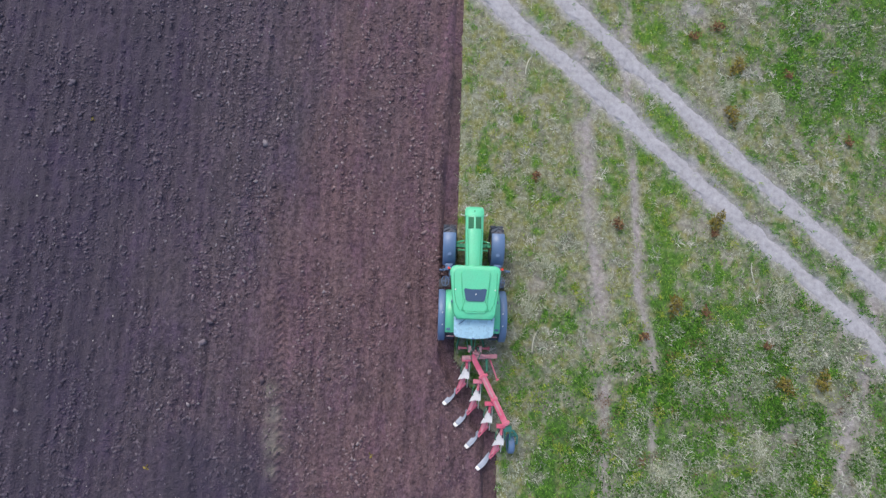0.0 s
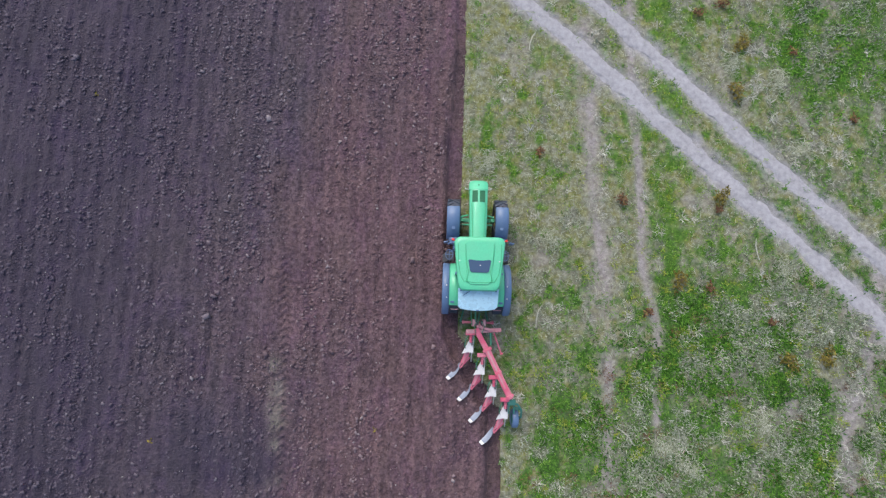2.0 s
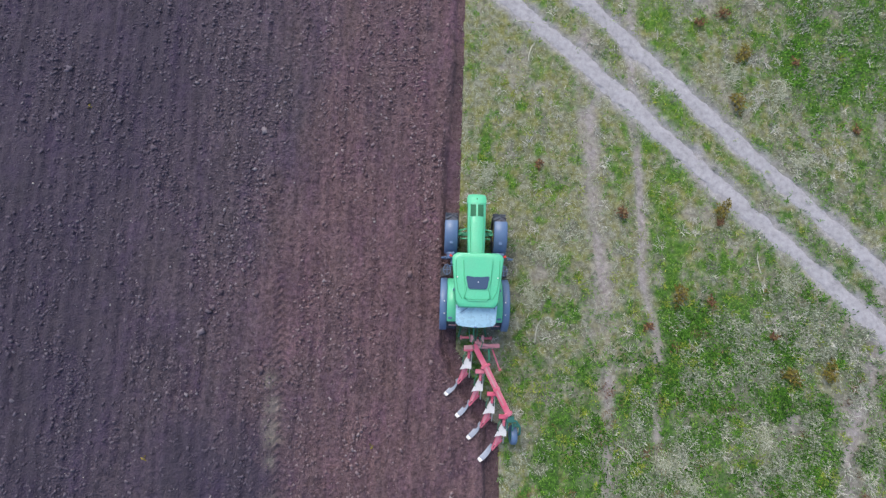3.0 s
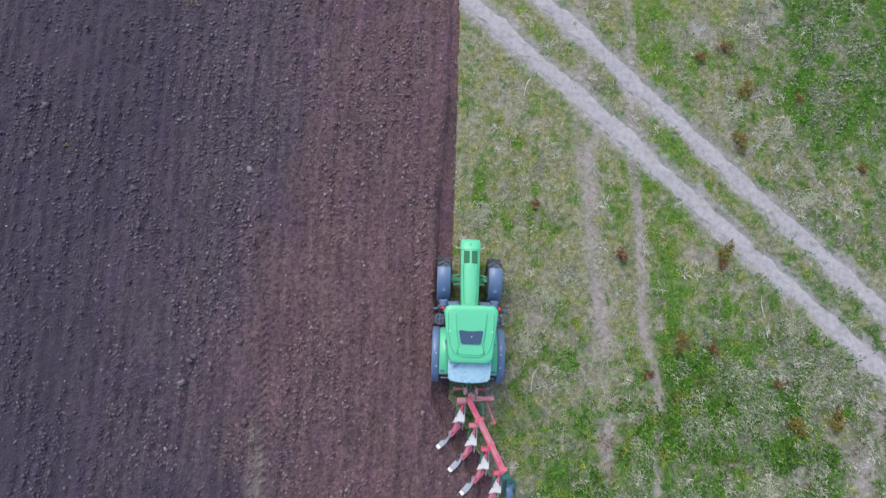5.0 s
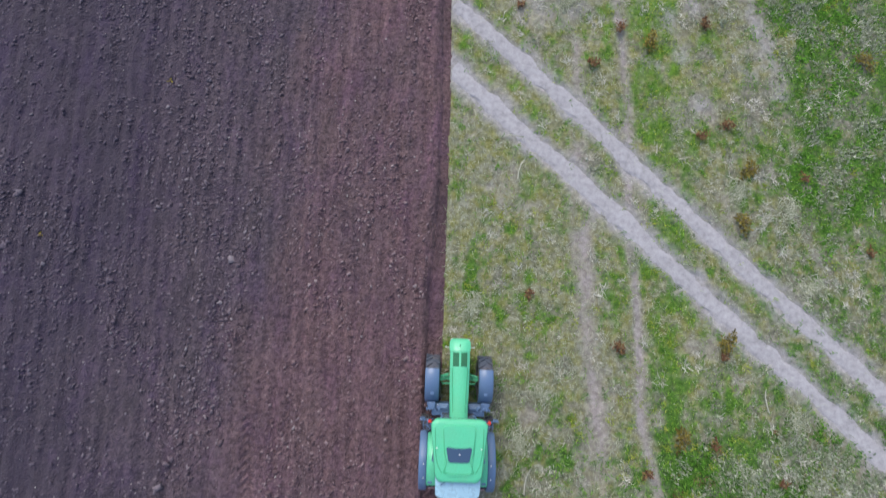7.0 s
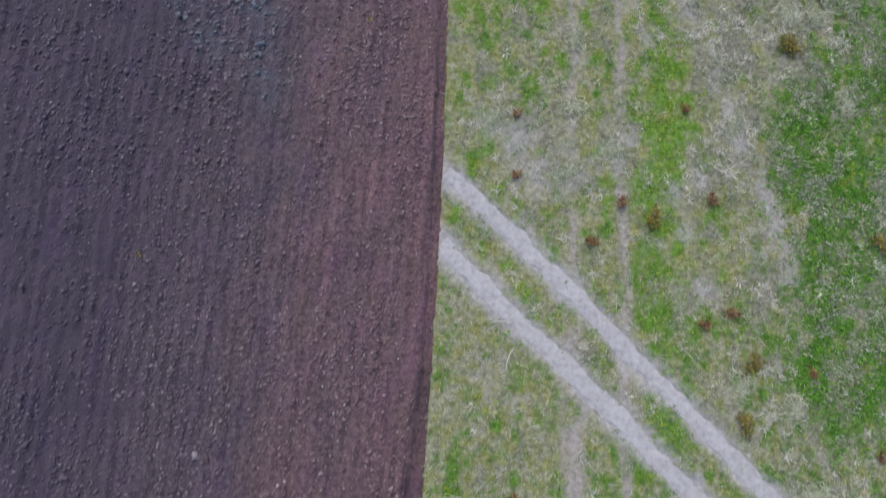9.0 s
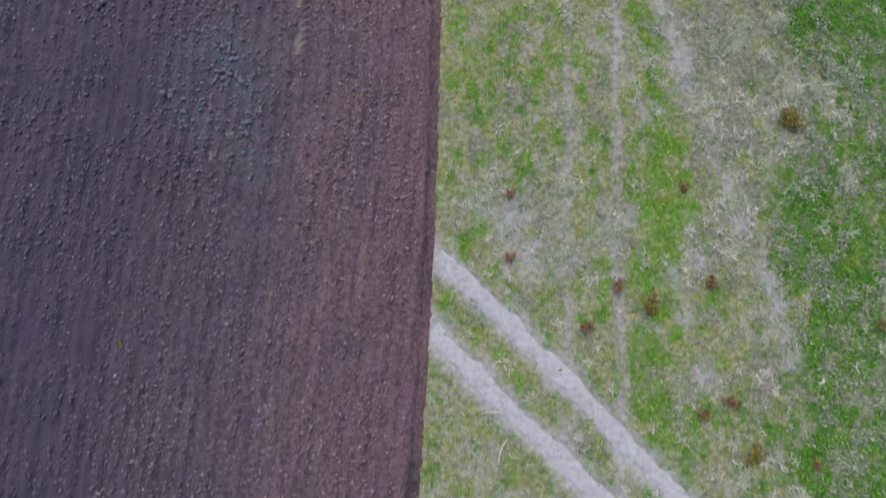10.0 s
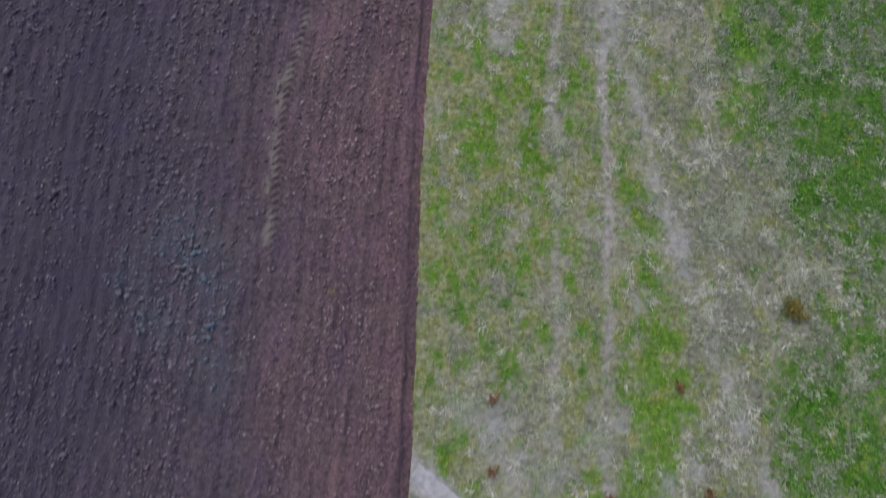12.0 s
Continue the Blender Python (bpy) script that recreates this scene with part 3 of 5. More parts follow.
NAVY_SPOTS = [(-7.8, -3.9, 1.3), (-9.8, -3.7, 1.2), (-15.8, -1.6, 1.6)]
DARK_SPOTS = [(-9.0, 32.1, 1.1), (-10.5, 30.6, 1.0), (-9.4, 29.3, 0.9), (-7.7, 30.6, 0.9), (-7.6, 28.8, 0.9), (-7.1, 27.5, 0.9), (-8.3, 31.4, 1.1), (-9.3, 32.0, 1.1), (-7.6, 30.7, 0.9), (-10.0, 30.2, 0.9)]
PALE_SPOTS = [(-7.0, 0.6, 0.26), (-6.95, -0.9, 0.30), (-6.9, -2.3, 0.42), (-6.85, -3.6, 0.22), (-6.8, -5.0, 0.25)]


def soil_tones(x, y):
    """How reddish, blue-dark and pale the soil is, and how dark along the shaded furrow."""
    border = np.interp(y, [-2, 6, 11, 14, 20, 28, 35, 44], [-7.2, -7.0, -7.0, -6.2, -5.3, -5.5, -6.2, -6.0]) + 1.6 * (fbm(x, y / 2, 1.8, 32, 3) - 0.5)
    moist = np.clip(0.35 - np.clip((y - 9) / 6, 0, 1) * (0.08 + 0.22 * np.clip((border - x) / 2, 0, 1)) + 0.25 * np.clip((x - border) / 1.5 + 0.5, 0, 1) + (x - border) / 9 + 0.9 * (fbm(x, y / 2, 1.5, 21) - 0.5), 0, 1)
    dark = np.clip(0.62 * spots(x, y, DARK_SPOTS) * (2.6 * fbm(x, y, 0.45, 22) - 0.5), 0, 0.8)
    pale = np.clip(1.0 * spots(x, y, PALE_SPOTS) * (2.4 * fbm(x, y, 0.4, 23) - 0.45), 0, 0.65)
    streak = np.exp(-((x - wheel_mark(y) + 0.3 - 0.28 * np.clip((y - 38) / 2, 0, 1)) / 0.19) ** 2) * np.clip((y - 30.0) / 3, 0, 1)
    pale = np.clip(pale + streak * np.clip(4.5 * fbm(x, y / 1.6, 0.45, 24) - 1.9, 0, 0.6), 0, 0.7)
    # lens vignetting at the far left is put into the soil colour here too
    navy = np.clip(1.25 * spots(x, y, NAVY_SPOTS) * (0.3 + 1.3 * fbm(x, y, 0.6, 25)) + 0.55 * np.clip((-7.5 - x) / 7, 0, 1) + 0.3 * np.clip((-11 - x) / 4, 0, 1) + np.interp(y, [9, 15, 20, 26], [0, 0.14, 0.16, 0.2]) * np.clip((-5 - x) / 3, 0, 1) + np.interp(y, [8, 14, 20, 30], [0, 0.2, 0.22, 0.45]) * np.clip((-9 - x) / 4, 0, 1), 0, 0.85)
    # band beside the field edge that paints in the furrow's shade with its moist soil
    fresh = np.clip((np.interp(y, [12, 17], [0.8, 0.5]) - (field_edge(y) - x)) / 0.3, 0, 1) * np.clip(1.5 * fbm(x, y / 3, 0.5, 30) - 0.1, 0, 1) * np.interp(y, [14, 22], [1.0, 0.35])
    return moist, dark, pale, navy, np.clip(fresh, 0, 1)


def ploughed_field():
    xs, ys = axis((-60, -22, 6), (-20.4, 2.3, 0.06)), axis((-90, -6, 7), (-4.4, 46.0, 0.06), (48, 120, 8))
    x, y = np.meshgrid(xs, ys)
    z = soil_height(x, y)
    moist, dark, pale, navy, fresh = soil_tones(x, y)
    quads = grid_quads(len(xs), len(ys))
    keep = (z.ravel()[quads] > -0.4).any(1)
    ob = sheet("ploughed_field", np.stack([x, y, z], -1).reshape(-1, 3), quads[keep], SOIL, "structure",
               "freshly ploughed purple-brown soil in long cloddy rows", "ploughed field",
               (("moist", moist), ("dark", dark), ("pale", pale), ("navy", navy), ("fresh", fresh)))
    ob.data.shade_smooth()


def lump_cloud(name, x, y, z, size, mat, label, category):
    """Many uneven clods or stones in one mesh."""
    bm = bmesh.new()
    bmesh.ops.create_cube(bm, size=1.35)
    v = np.array([p.co for p in bm.verts])
    f = np.array([[p.index for p in q.verts] for q in bm.faces])
    bm.free()
    n = len(x)
    pts = v[None] * (0.45 + 0.85 * RNG.random((n, len(v), 1))) * (0.7 + 0.6 * RNG.random((n, 1, 3))) * np.array([0.95, 1.35, 0.62])
    a = RNG.uniform(0, 3.14, n)
    c, s = np.cos(a)[:, None], np.sin(a)[:, None]
    pts = np.stack([pts[..., 0] * c - pts[..., 1] * s, pts[..., 0] * s + pts[..., 1] * c, pts[..., 2]], -1) * size[:, None, None]
    pts += np.stack([x, y, z], -1)[:, None]
    faces = (f[None] + (np.arange(n) * len(v))[:, None, None]).reshape(-1, 4)
    moist, dark, _, navy, _ = soil_tones(x, y)
    return sheet(name, pts.reshape(-1, 3), faces, mat, "stuff", label, category,
                 (("moist", np.repeat(moist, len(v))), ("dark", np.repeat(dark, len(v))), ("navy", np.repeat(navy, len(v)))))


def clods():
    n = 160000
    x, y = RNG.uniform(-20.5, 2.0, n), RNG.uniform(-4.2, 45.5, n)
    crumbly = np.clip(0.38 + 3.2 * (fbm(x, y / 2.5, 1.2, 15, 5) - 0.45), 0.12, 1.0)
    mark = np.exp(-((x - wheel_mark(y)) / 0.35) ** 4)
    fresh = np.clip((x + 3.5) / 1.5, 0, 1) * np.clip((8.5 - y) / 2, 0, 1)
    gap = field_edge(y) - x
    row = 0.8 + 0.2 * np.cos(2 * math.pi * x / 0.47)
    keep = (RNG.random(n) < crumbly * (1 - 0.9 * mark) * (1 - 0.6 * fresh) * row) & (gap > 0.1) & ((gap > 0.65) | (RNG.random(n) < 0.12))
    x, y = x[keep], y[keep]
    size = 0.016 + 0.06 * RNG.random(len(x)) ** 3.3
    size = size * np.where(RNG.random(len(x)) < 0.03 * (fbm(x, y / 2, 1.5, 28) > 0.49), 1.7, 1.0)
    size = size * (1 + 0.9 * np.clip(spots(x, y, DARK_SPOTS) - 0.25, 0, 1) * RNG.random(len(x)))
    lump_cloud("soil_clods", x, y, soil_height(x, y) + size * 0.15, size, CLOD, "loose dry clods scattered over the ploughed soil", "soil clods")
    n = 700
    x, y = RNG.uniform(-20, -0.8, n), RNG.uniform(-4, 45, n)
    size = 0.011 + 0.028 * RNG.random(n) ** 3
    lump_cloud("field_stones", x, y, soil_height(x, y) + size * 0.4, size, STONE, "small pale stones lying on the ploughed soil", "stones")


# ---- meadow ----
def meadow():
    xs = axis((-3000, -600, 600), (-400, -60, 85), (-50, -3, 6), (-0.9, 2.3, 0.05), (2.37, 21.6, 0.09), (24, 60, 6), (100, 400, 100), (600, 3000, 600))
    ys = axis((-3000, -600, 600), (-400, -60, 85), (-50, -8, 6), (-4.8, 46.6, 0.09), (52, 100, 8), (130, 400, 90), (600, 3000, 600))
    x, y = np.meshgrid(xs, ys)
    green, grey, bare = meadow_fields(x, y)
    on = tracks(x, y)
    z = 0.05 * (fbm(x, y, 3.0, 61) - 0.5) + 0.05 * (fbm(x, y, 0.4, 62, 3) - 0.5) - 0.04 * bare - 0.07 * on
    z = np.where(x < field_edge(y), -0.6, z)
    z = np.where((np.abs(y) > 120) | (np.abs(x) > 70), 0.0, z)
    ob = sheet("ground", np.stack([x, y, z], -1).reshape(-1, 3), grid_quads(len(xs), len(ys)), TURF, "structure",
               "rough meadow of green and bleached grass with worn ruts", "meadow",
               (("green", green), ("grey", grey), ("bare", np.maximum(bare, 0.6 * on)), ("lime", lime_fields(x, y)), ("dust", dust_fields(x, y))))
    ob.data.shade_smooth()


def dirt_track(rows, half, label):
    xs, ys = np.array(rows, float).T
    d = np.r_[0, np.cumsum(np.hypot(np.diff(xs), np.diff(ys)))]
    s = np.arange(0, d[-1], 0.1)
    cx, cy = np.interp(s, d, xs), np.interp(s, d, ys)
    k = np.ones(51) / 51
    cx, cy = np.convolve(np.pad(cx, 25, "edge"), k, "valid"), np.convolve(np.pad(cy, 25, "edge"), k, "valid")
    tx, ty = np.gradient(cx), np.gradient(cy)
    length = np.hypot(tx, ty)
    nx, ny = -ty / length, tx / length
    u = np.linspace(-1, 1, 17)
    reach = half * (0.55 + 0.9 * fbm(cx[:, None] + u * 0, cy[:, None] + u, 0.45, 43, 3))
    x, y = cx[:, None] + nx[:, None] * u * reach, cy[:, None] + ny[:, None] * u * reach
    z = -0.03 - 0.06 * np.abs(u) ** 3 + 0.03 * (fbm(x, y, 0.35, 44, 3) - 0.5)
    quads = grid_quads(len(u), len(s))
    keep = (x > field_edge(y) + 0.03).ravel()[quads].all(1)
    ob = sheet("dirt_track", np.stack([x, y, z], -1).reshape(-1, 3), quads[keep], TRACK, "structure", label, "dirt track")
    ob.data.shade_smooth()


def blades(name, mat, count, weight, length, width, lean, label, category, bunch=1, area=(-0.6, 20.6, -4.4, 46.2), spread=0.1, turn=3.0):
    """Leaves of grass or weeds, as bent strips, thick where weight is high."""
    x, y = RNG.uniform(area[0], area[1], count), RNG.uniform(area[2], area[3], count)
    green, grey, bare = meadow_fields(x, y)
    w = weight(green, grey, bare, x, y) * (1 - 0.97 * tracks(x, y)) * (1 - 0.55 * dust_fields(x, y))
    keep = (RNG.random(count) < w) & (x > field_edge(y) + 0.04)
    x, y = x[keep], y[keep]
    n = len(x)
    tuft = RNG.uniform(0.6, 1.4, n)
    aim = RNG.uniform(0, 6.283, n)
    x, y, tuft, aim = (np.repeat(a, bunch) for a in (x, y, tuft, aim))
    n *= bunch
    a = aim + RNG.normal(0, turn, n)
    x, y = x + RNG.normal(0, spread, n) * (bunch > 1), y + RNG.normal(0, spread, n) * (bunch > 1)
    keep = x > field_edge(y) - 0.03
    x, y, a, tuft = x[keep], y[keep], a[keep], tuft[keep]
    n = len(x)
    size = length * tuft * RNG.uniform(0.6, 1.4, n)
    half = width * RNG.uniform(0.7, 1.3, n) / 2
    up = lean * RNG.uniform(0.5, 1.5, n)
    dx, dy = np.cos(a), np.sin(a)
    side = np.stack([-dy, dx, RNG.normal(0, 0.3, n)], -1) * half[:, None]
    root = np.stack([x, y, np.full(n, -0.02)], -1)
    mid = root + np.stack([dx * size * 0.45, dy * size * 0.45, size * up * 0.8], -1)
    tip = root + np.stack([dx * size, dy * size, size * up * RNG.uniform(0.5, 1.1, n)], -1)
    verts = np.stack([root - side * 0.7, root + side * 0.7, mid + side, mid - side, tip + side * 0.25, tip - side * 0.25], 1).reshape(-1, 3)
    k = np.arange(n)[:, None] * 6
    quads = np.concatenate([k + [0, 1, 2, 3], k + [3, 2, 4, 5]])
    return sheet(name, verts, quads, mat, "stuff", label, category)


def weeds(kind, leaves, mat, radius, height):
    """One broad weed: stalks and a head of drooping leaves."""
    base = tagged(new(kind), "", "weed", "weeds in the meadow")
    bm = bmesh.new()
    for k in range(7):
        a, r = RNG.uniform(0, 6.283), radius * RNG.uniform(0.1, 0.6)
        pipe(bm, [(0, 0, -0.03), (0.4 * r * math.cos(a), 0.4 * r * math.sin(a), 0.6 * height), (r * math.cos(a), r * math.sin(a), height * RNG.uniform(0.8, 1.2))], 0.008, 5)
    part("stalks", bm, STALK, base)
    bm = bmesh.new()
    for k in range(leaves):
        a, r, z = RNG.uniform(0, 6.283), radius * RNG.uniform(0, 1) ** 0.7, height * RNG.uniform(0.2, 1.05)
        lobe = (k % 3) * 2.1
        p, d = Vector((0.6 * r * math.cos(a) + 0.5 * radius * math.cos(lobe), 0.9 * r * math.sin(a) + 0.6 * radius * math.sin(lobe) * (k % 3), z)), RNG.uniform(0, 6.283)
        way, size = Vector((math.cos(d), math.sin(d), RNG.uniform(-0.5, 0.4))), RNG.uniform(0.07, 0.17)
        side = Vector((-math.sin(d), math.cos(d), RNG.uniform(-0.4, 0.4))) * size * 0.22
        q = [p, p + way * size * 0.5 + side, p + way * size, p + way * size * 0.5 - side]
        bm.faces.new([bm.verts.new(v) for v in q])
    part("leaves", bm, mat, base)
    return base


# ---- tractor ----
AXLE = NOSE - 4.2                # rear axle; places below are told from it, y ahead, x to the right


def wheel(name, parent, x, y, radius, width, rim, lugs):
    w = new(name)
    w.parent = parent
    w.matrix_basis = pose(x, y, radius)
    out = 1 if x > 0 else -1
    h = width / 2
    bm = bmesh.new()
    deep = radius - 0.055
    lathe(bm, [(rim, -h * 0.8), (rim + 0.06, -h * 0.97), (radius * 0.82, -h), (deep - 0.05, -h * 0.94), (deep, -h * 0.72), (deep + 0.015, 0), (deep, h * 0.72),
               (deep - 0.05, h * 0.94), (radius * 0.82, h), (rim + 0.06, h * 0.97), (rim, h * 0.8), (rim, -h * 0.8)], 48)
    for k in range(lugs):
        for s in (-1, 1):
            a = 2 * math.pi * (k + (0.5 if s > 0 else 0)) / lugs
            turn = Matrix.Rotation(a, 4, "X")
            box(bm, turn @ Vector((s * h * 0.5, 0, radius - 0.03)), (h * 1.08, 0.055, 0.06), 0.008,
                turn @ Matrix.Rotation(s * radians(-38), 4, "Z"), 1)
    smooth(part("tyre", bm, RUBBER, w, "black rubber tyre with chevron lugs"))
    bm = bmesh.new()
    lathe(bm, [(0.02, out * h * 0.25), (rim * 0.45, out * h * 0.3), (rim * 0.8, out * h * 0.15), (rim * 0.92, out * h * 0.55), (rim + 0.01, out * h * 0.82), (rim + 0.012, -out * h * 0.82), (rim * 0.9, -out * h * 0.6), (0.02, -out * h * 0.1)], 40)
    smooth(part("rim", bm, RIM, w, "yellow steel wheel rim"))
    bm = bmesh.new()
    rod(bm, (out * h * 0.2, 0, 0), (out * h * 0.55, 0, 0), 0.11, 0.09, 16)
    for k in range(8):
        a = math.pi * k / 4
        rod(bm, (out * h * 0.25, 0.17 * math.cos(a), 0.17 * math.sin(a)), (out * h * 0.38, 0.17 * math.cos(a), 0.17 * math.sin(a)), 0.016, None, 6)
    part("hub", bm, STEEL, w)


def arch(bm, y, z, radius, x0, x1, start, end, thick=0.03, lip=0.05, n=18):
    """A curved mudguard over a wheel, degrees from straight ahead."""
    rings = []
    for k in range(n + 1):
        a = radians(start + (end - start) * k / n)
        c, s = math.cos(a), math.sin(a)
        row = []
        for x, r in ((x0, radius - lip), (x0, radius), (x0 + 0.03, radius + thick), (x1 - 0.03, radius + thick), (x1, radius), (x1, radius - lip),
                     (x1 - 0.02, radius - lip), (x1 - 0.02, radius - 0.01), (x0 + 0.02, radius - 0.01), (x0 + 0.02, radius - lip)):
            row.append((x, y + r * c, z + r * s))
        rings.append(row)
    loft(bm, rings)


def hood_ring(y, half, low, high, crown=0.05, n=9):
    """A cross-section of the bonnet: upright flanks and a crowned top."""
    pts = [(-half * 0.96, y, low), (-half, y, (low + high) / 2), (-half, y, high - 0.12)]
    for k in range(n):
        u = -1 + 2 * k / (n - 1)
        pts.append((half * 0.985 * u, y, high - 0.07 * abs(u) ** 5 + crown * (1 - u * u)))
    return pts + [(half, y, high - 0.12), (half, y, (low + high) / 2), (half * 0.96, y, low)]


def tractor():
    base = tagged(new("tractor"), "bright green tractor with one side in the furrow, pulling a plough", "tractor")
    base.matrix_basis = pose(MID, AXLE, -0.055, 0, -3.0, 0)
    # wheels: the pair in the furrow sits as deep as the pair on the turf, as the tractor leans
    for x in (-0.93, 0.93):
        wheel("front_wheel", base, x, 2.80, 0.79, 0.52, 0.42, 18)
    for x in (-0.98, 0.98):
        wheel("rear_wheel", base, x, 0.0, 0.93, 0.60, 0.52, 20)

    # bonnet
    bm = bmesh.new()
    loft(bm, [hood_ring(3.80, 0.345, 1.05, 1.74), hood_ring(3.45, 0.345, 1.05, 1.80), hood_ring(3.0, 0.338, 1.05, 1.85),
              hood_ring(2.4, 0.325, 1.05, 1.90), hood_ring(1.9, 0.312, 1.05, 1.94), hood_ring(1.45, 0.305, 1.05, 1.95)])
    hood = smooth(part("bonnet", bm, PAINT, base))
    for s in (-1, 1):
        bm = bmesh.new()
        rings = []
        for y in (3.76, 3.55, 3.30):
            top = 1.745 + (3.8 - y) * 0.17 + 0.032
            rings.append([(s * 0.035, y, top + 0.018), (s * 0.245, y, top), (s * 0.245, y, top - 0.03), (s * 0.035, y, top - 0.03)])
        loft(bm, rings)
        for k in range(6):
            y = 3.72 - 0.075 * k
            box(bm, (s * 0.14, y, 1.80 + (3.8 - y) * 0.17), (0.19, 0.012, 0.012), 0)
        part("bonnet_grille", bm, VENT, hood, "dark green mesh air intake")
        bm = bmesh.new()
        beam(bm, (s * 0.265, 3.25, 1.862), (s * 0.205, 1.8, 1.972), 0.026, 0.016, 0.004)
        part("bonnet_crease", bm, CREASE_SHADE, hood)
    bm = bmesh.new()
    loft(bm, [hood_ring(4.21, 0.27, 1.15, 1.50, 0.02), hood_ring(4.18, 0.33, 1.05, 1.56, 0.03), hood_ring(4.08, 0.365, 1.0, 1.63, 0.04),
              hood_ring(3.92, 0.372, 1.0, 1.69), hood_ring(3.81, 0.365, 1.03, 1.735)])
    nose = smooth(part("nose_cowl", bm, PAINT, base, "rounded green nose cowl"))
    bm = bmesh.new()
    box(bm, (0, 3.98, 1.715), (0.035, 0.10, 0.02), 0.006)
    part("badge", bm, VENT, nose)
    for s in (-1, 1):
        bm = bmesh.new()
        box(bm, (s * 0.25, 4.185, 1.40), (0.18, 0.05, 0.12), 0.02)
        part("headlight", bm, LAMPGLASS, nose, "clear headlight")
        bm = bmesh.new()
        beam(bm, (s * 0.33, 3.9, 1.30), (s * 0.50, 3.9, 1.36), 0.03, 0.03, 0.006)
        box(bm, (s * 0.50, 3.92, 1.38), (0.05, 0.05, 0.07), 0.01)
        part("side_lamp", bm, LAMPGLASS, nose, "small lamp on a short arm")
    bm = bmesh.new()
    box(bm, (0, 3.9, 0.85), (0.5, 0.55, 0.45), 0.04)
    box(bm, (0, 2.6, 0.85), (0.46, 2.6, 0.5), 0.05)
    box(bm, (0, 0.9, 0.85), (0.55, 2.2, 0.6), 0.06)
    part("chassis", bm, STEEL, base)
    bm = bmesh.new()
    beam(bm, (-0.72, 2.77, 0.74), (0.72, 2.77, 0.74), 0.16, 0.16, 0.03)
    rod(bm, (-0.62, 2.58, 0.82), (0.62, 2.58, 0.82), 0.035)
    for s in (-1, 1):
        rod(bm, (s * 0.62, 2.77, 0.55), (s * 0.62, 2.77, 0.98), 0.085)
        beam(bm, (s * 0.35, 2.95, 0.95), (s * 0.66, 2.85, 1.05), 0.06, 0.06)
    smooth(part("front_axle", bm, PAINT, base, "green front axle with steering rod"))
    bm = bmesh.new()
    rod(bm, (-0.75, 0, 0.93), (0.75, 0, 0.93), 0.15, None, 20)
    part("rear_axle", bm, STEEL, base)

    for s in (-1, 1):
        bm = bmesh.new()
        a, b = sorted((s * 0.69, s * 1.19))
        arch(bm, 2.78, 0.77, 0.835, a, b, 63, 166)
        guard = smooth(part("front_mudguard", bm, PLASTIC, base, "black plastic mudguard"), 50)
        bm = bmesh.new()
        pipe(bm, [(s * 0.62, 2.6, 0.95), (s * 0.66, 2.3, 1.35), (s * 0.8, 2.25, 1.4)], 0.022)
        part("mudguard_bracket", bm, STEEL, guard)
        bm = bmesh.new()
        box(bm, (s * 0.93, 2.33, 1.52), (0.12, 0.12, 0.03), 0.01)
        part("mudguard_boss", bm, PLASTIC, guard)

        # tank and battery boxes between the front wheel and the cab
        bm = bmesh.new()
        box(bm, (s * 0.62, 1.72, 0.92), (0.62, 0.42, 0.55), 0.06, None, 3)
        smooth(part("fuel_tank", bm, PLASTIC, base, "black plastic side tank"))
        bm = bmesh.new()
        box(bm, (s * 0.93, 1.86, 1.20), (0.28, 0.26, 0.22), 0.05, None, 3)
        rod(bm, (s * 0.9, 1.8, 1.3), (s * 0.9, 1.8, 1.36), 0.05, None, 14)
        smooth(part("filler_box", bm, PLASTIC, base))
        bm = bmesh.new()
        for k, (px, py, pz, r) in enumerate(((1.06, 1.93, 1.30, 0.05), (0.84, 1.95, 1.30, 0.06), (0.99, 1.76, 1.30, 0.045), (1.09, 1.74, 1.26, 0.04), (0.80, 1.72, 1.26, 0.05))):
            rod(bm, (s * px, py, pz - 0.12), (s * px, py, pz + 0.05 + 0.02 * (k % 3)), r, r * 0.8, 12)
        rod(bm, (s * 0.40, 1.80, 1.24), (s * 0.76, 1.82, 1.24), 0.075, None, 14)
        box(bm, (s * 0.66, 1.80, 1.27), (0.08, 0.19, 0.17), 0.02)
        smooth(part("filter_cluster", bm, PLASTIC, base, "blue-grey filter housings and caps"))
        bm = bmesh.new()
        for k in range(4):
            box(bm, (s * (1.02 + 0.05 * (3 - k)), 1.25, 0.5 + 0.27 * k), (0.28, 0.34, 0.03), 0.008)
        for y in (1.07, 1.43):
            beam(bm, (s * 1.20, y, 0.48), (s * 1.03, y, 1.36), 0.03, 0.05, 0.006)
        part("cab_steps", bm, STEEL, base, "dark steel access steps")
        bm = bmesh.new()
        pipe(bm, [(s * 0.86, 1.45, 1.4), (s * 1.02, 1.42, 1.6), (s * 1.05, 1.35, 2.0), (s * 0.92, 1.3, 2.3)], 0.018)
        pipe(bm, [(s * 1.06 + 0.14 * math.cos(a), 1.28 + 0.19 * math.sin(a), 1.62) for a in [math.pi * q / 8 for q in range(17)]], 0.011, 6)
        beam(bm, (s * 1.06, 1.10, 1.62), (s * 1.06, 1.46, 1.62), 0.02, 0.02, 0)
        beam(bm, (s * 0.93, 1.28, 1.62), (s * 1.19, 1.28, 1.62), 0.02, 0.02, 0)
        part("hand_rail", bm, PLASTIC, base, "slate-coloured hand rail")

        # rear mudguards: a green inner wing with a black outer flare
        bm = bmesh.new()
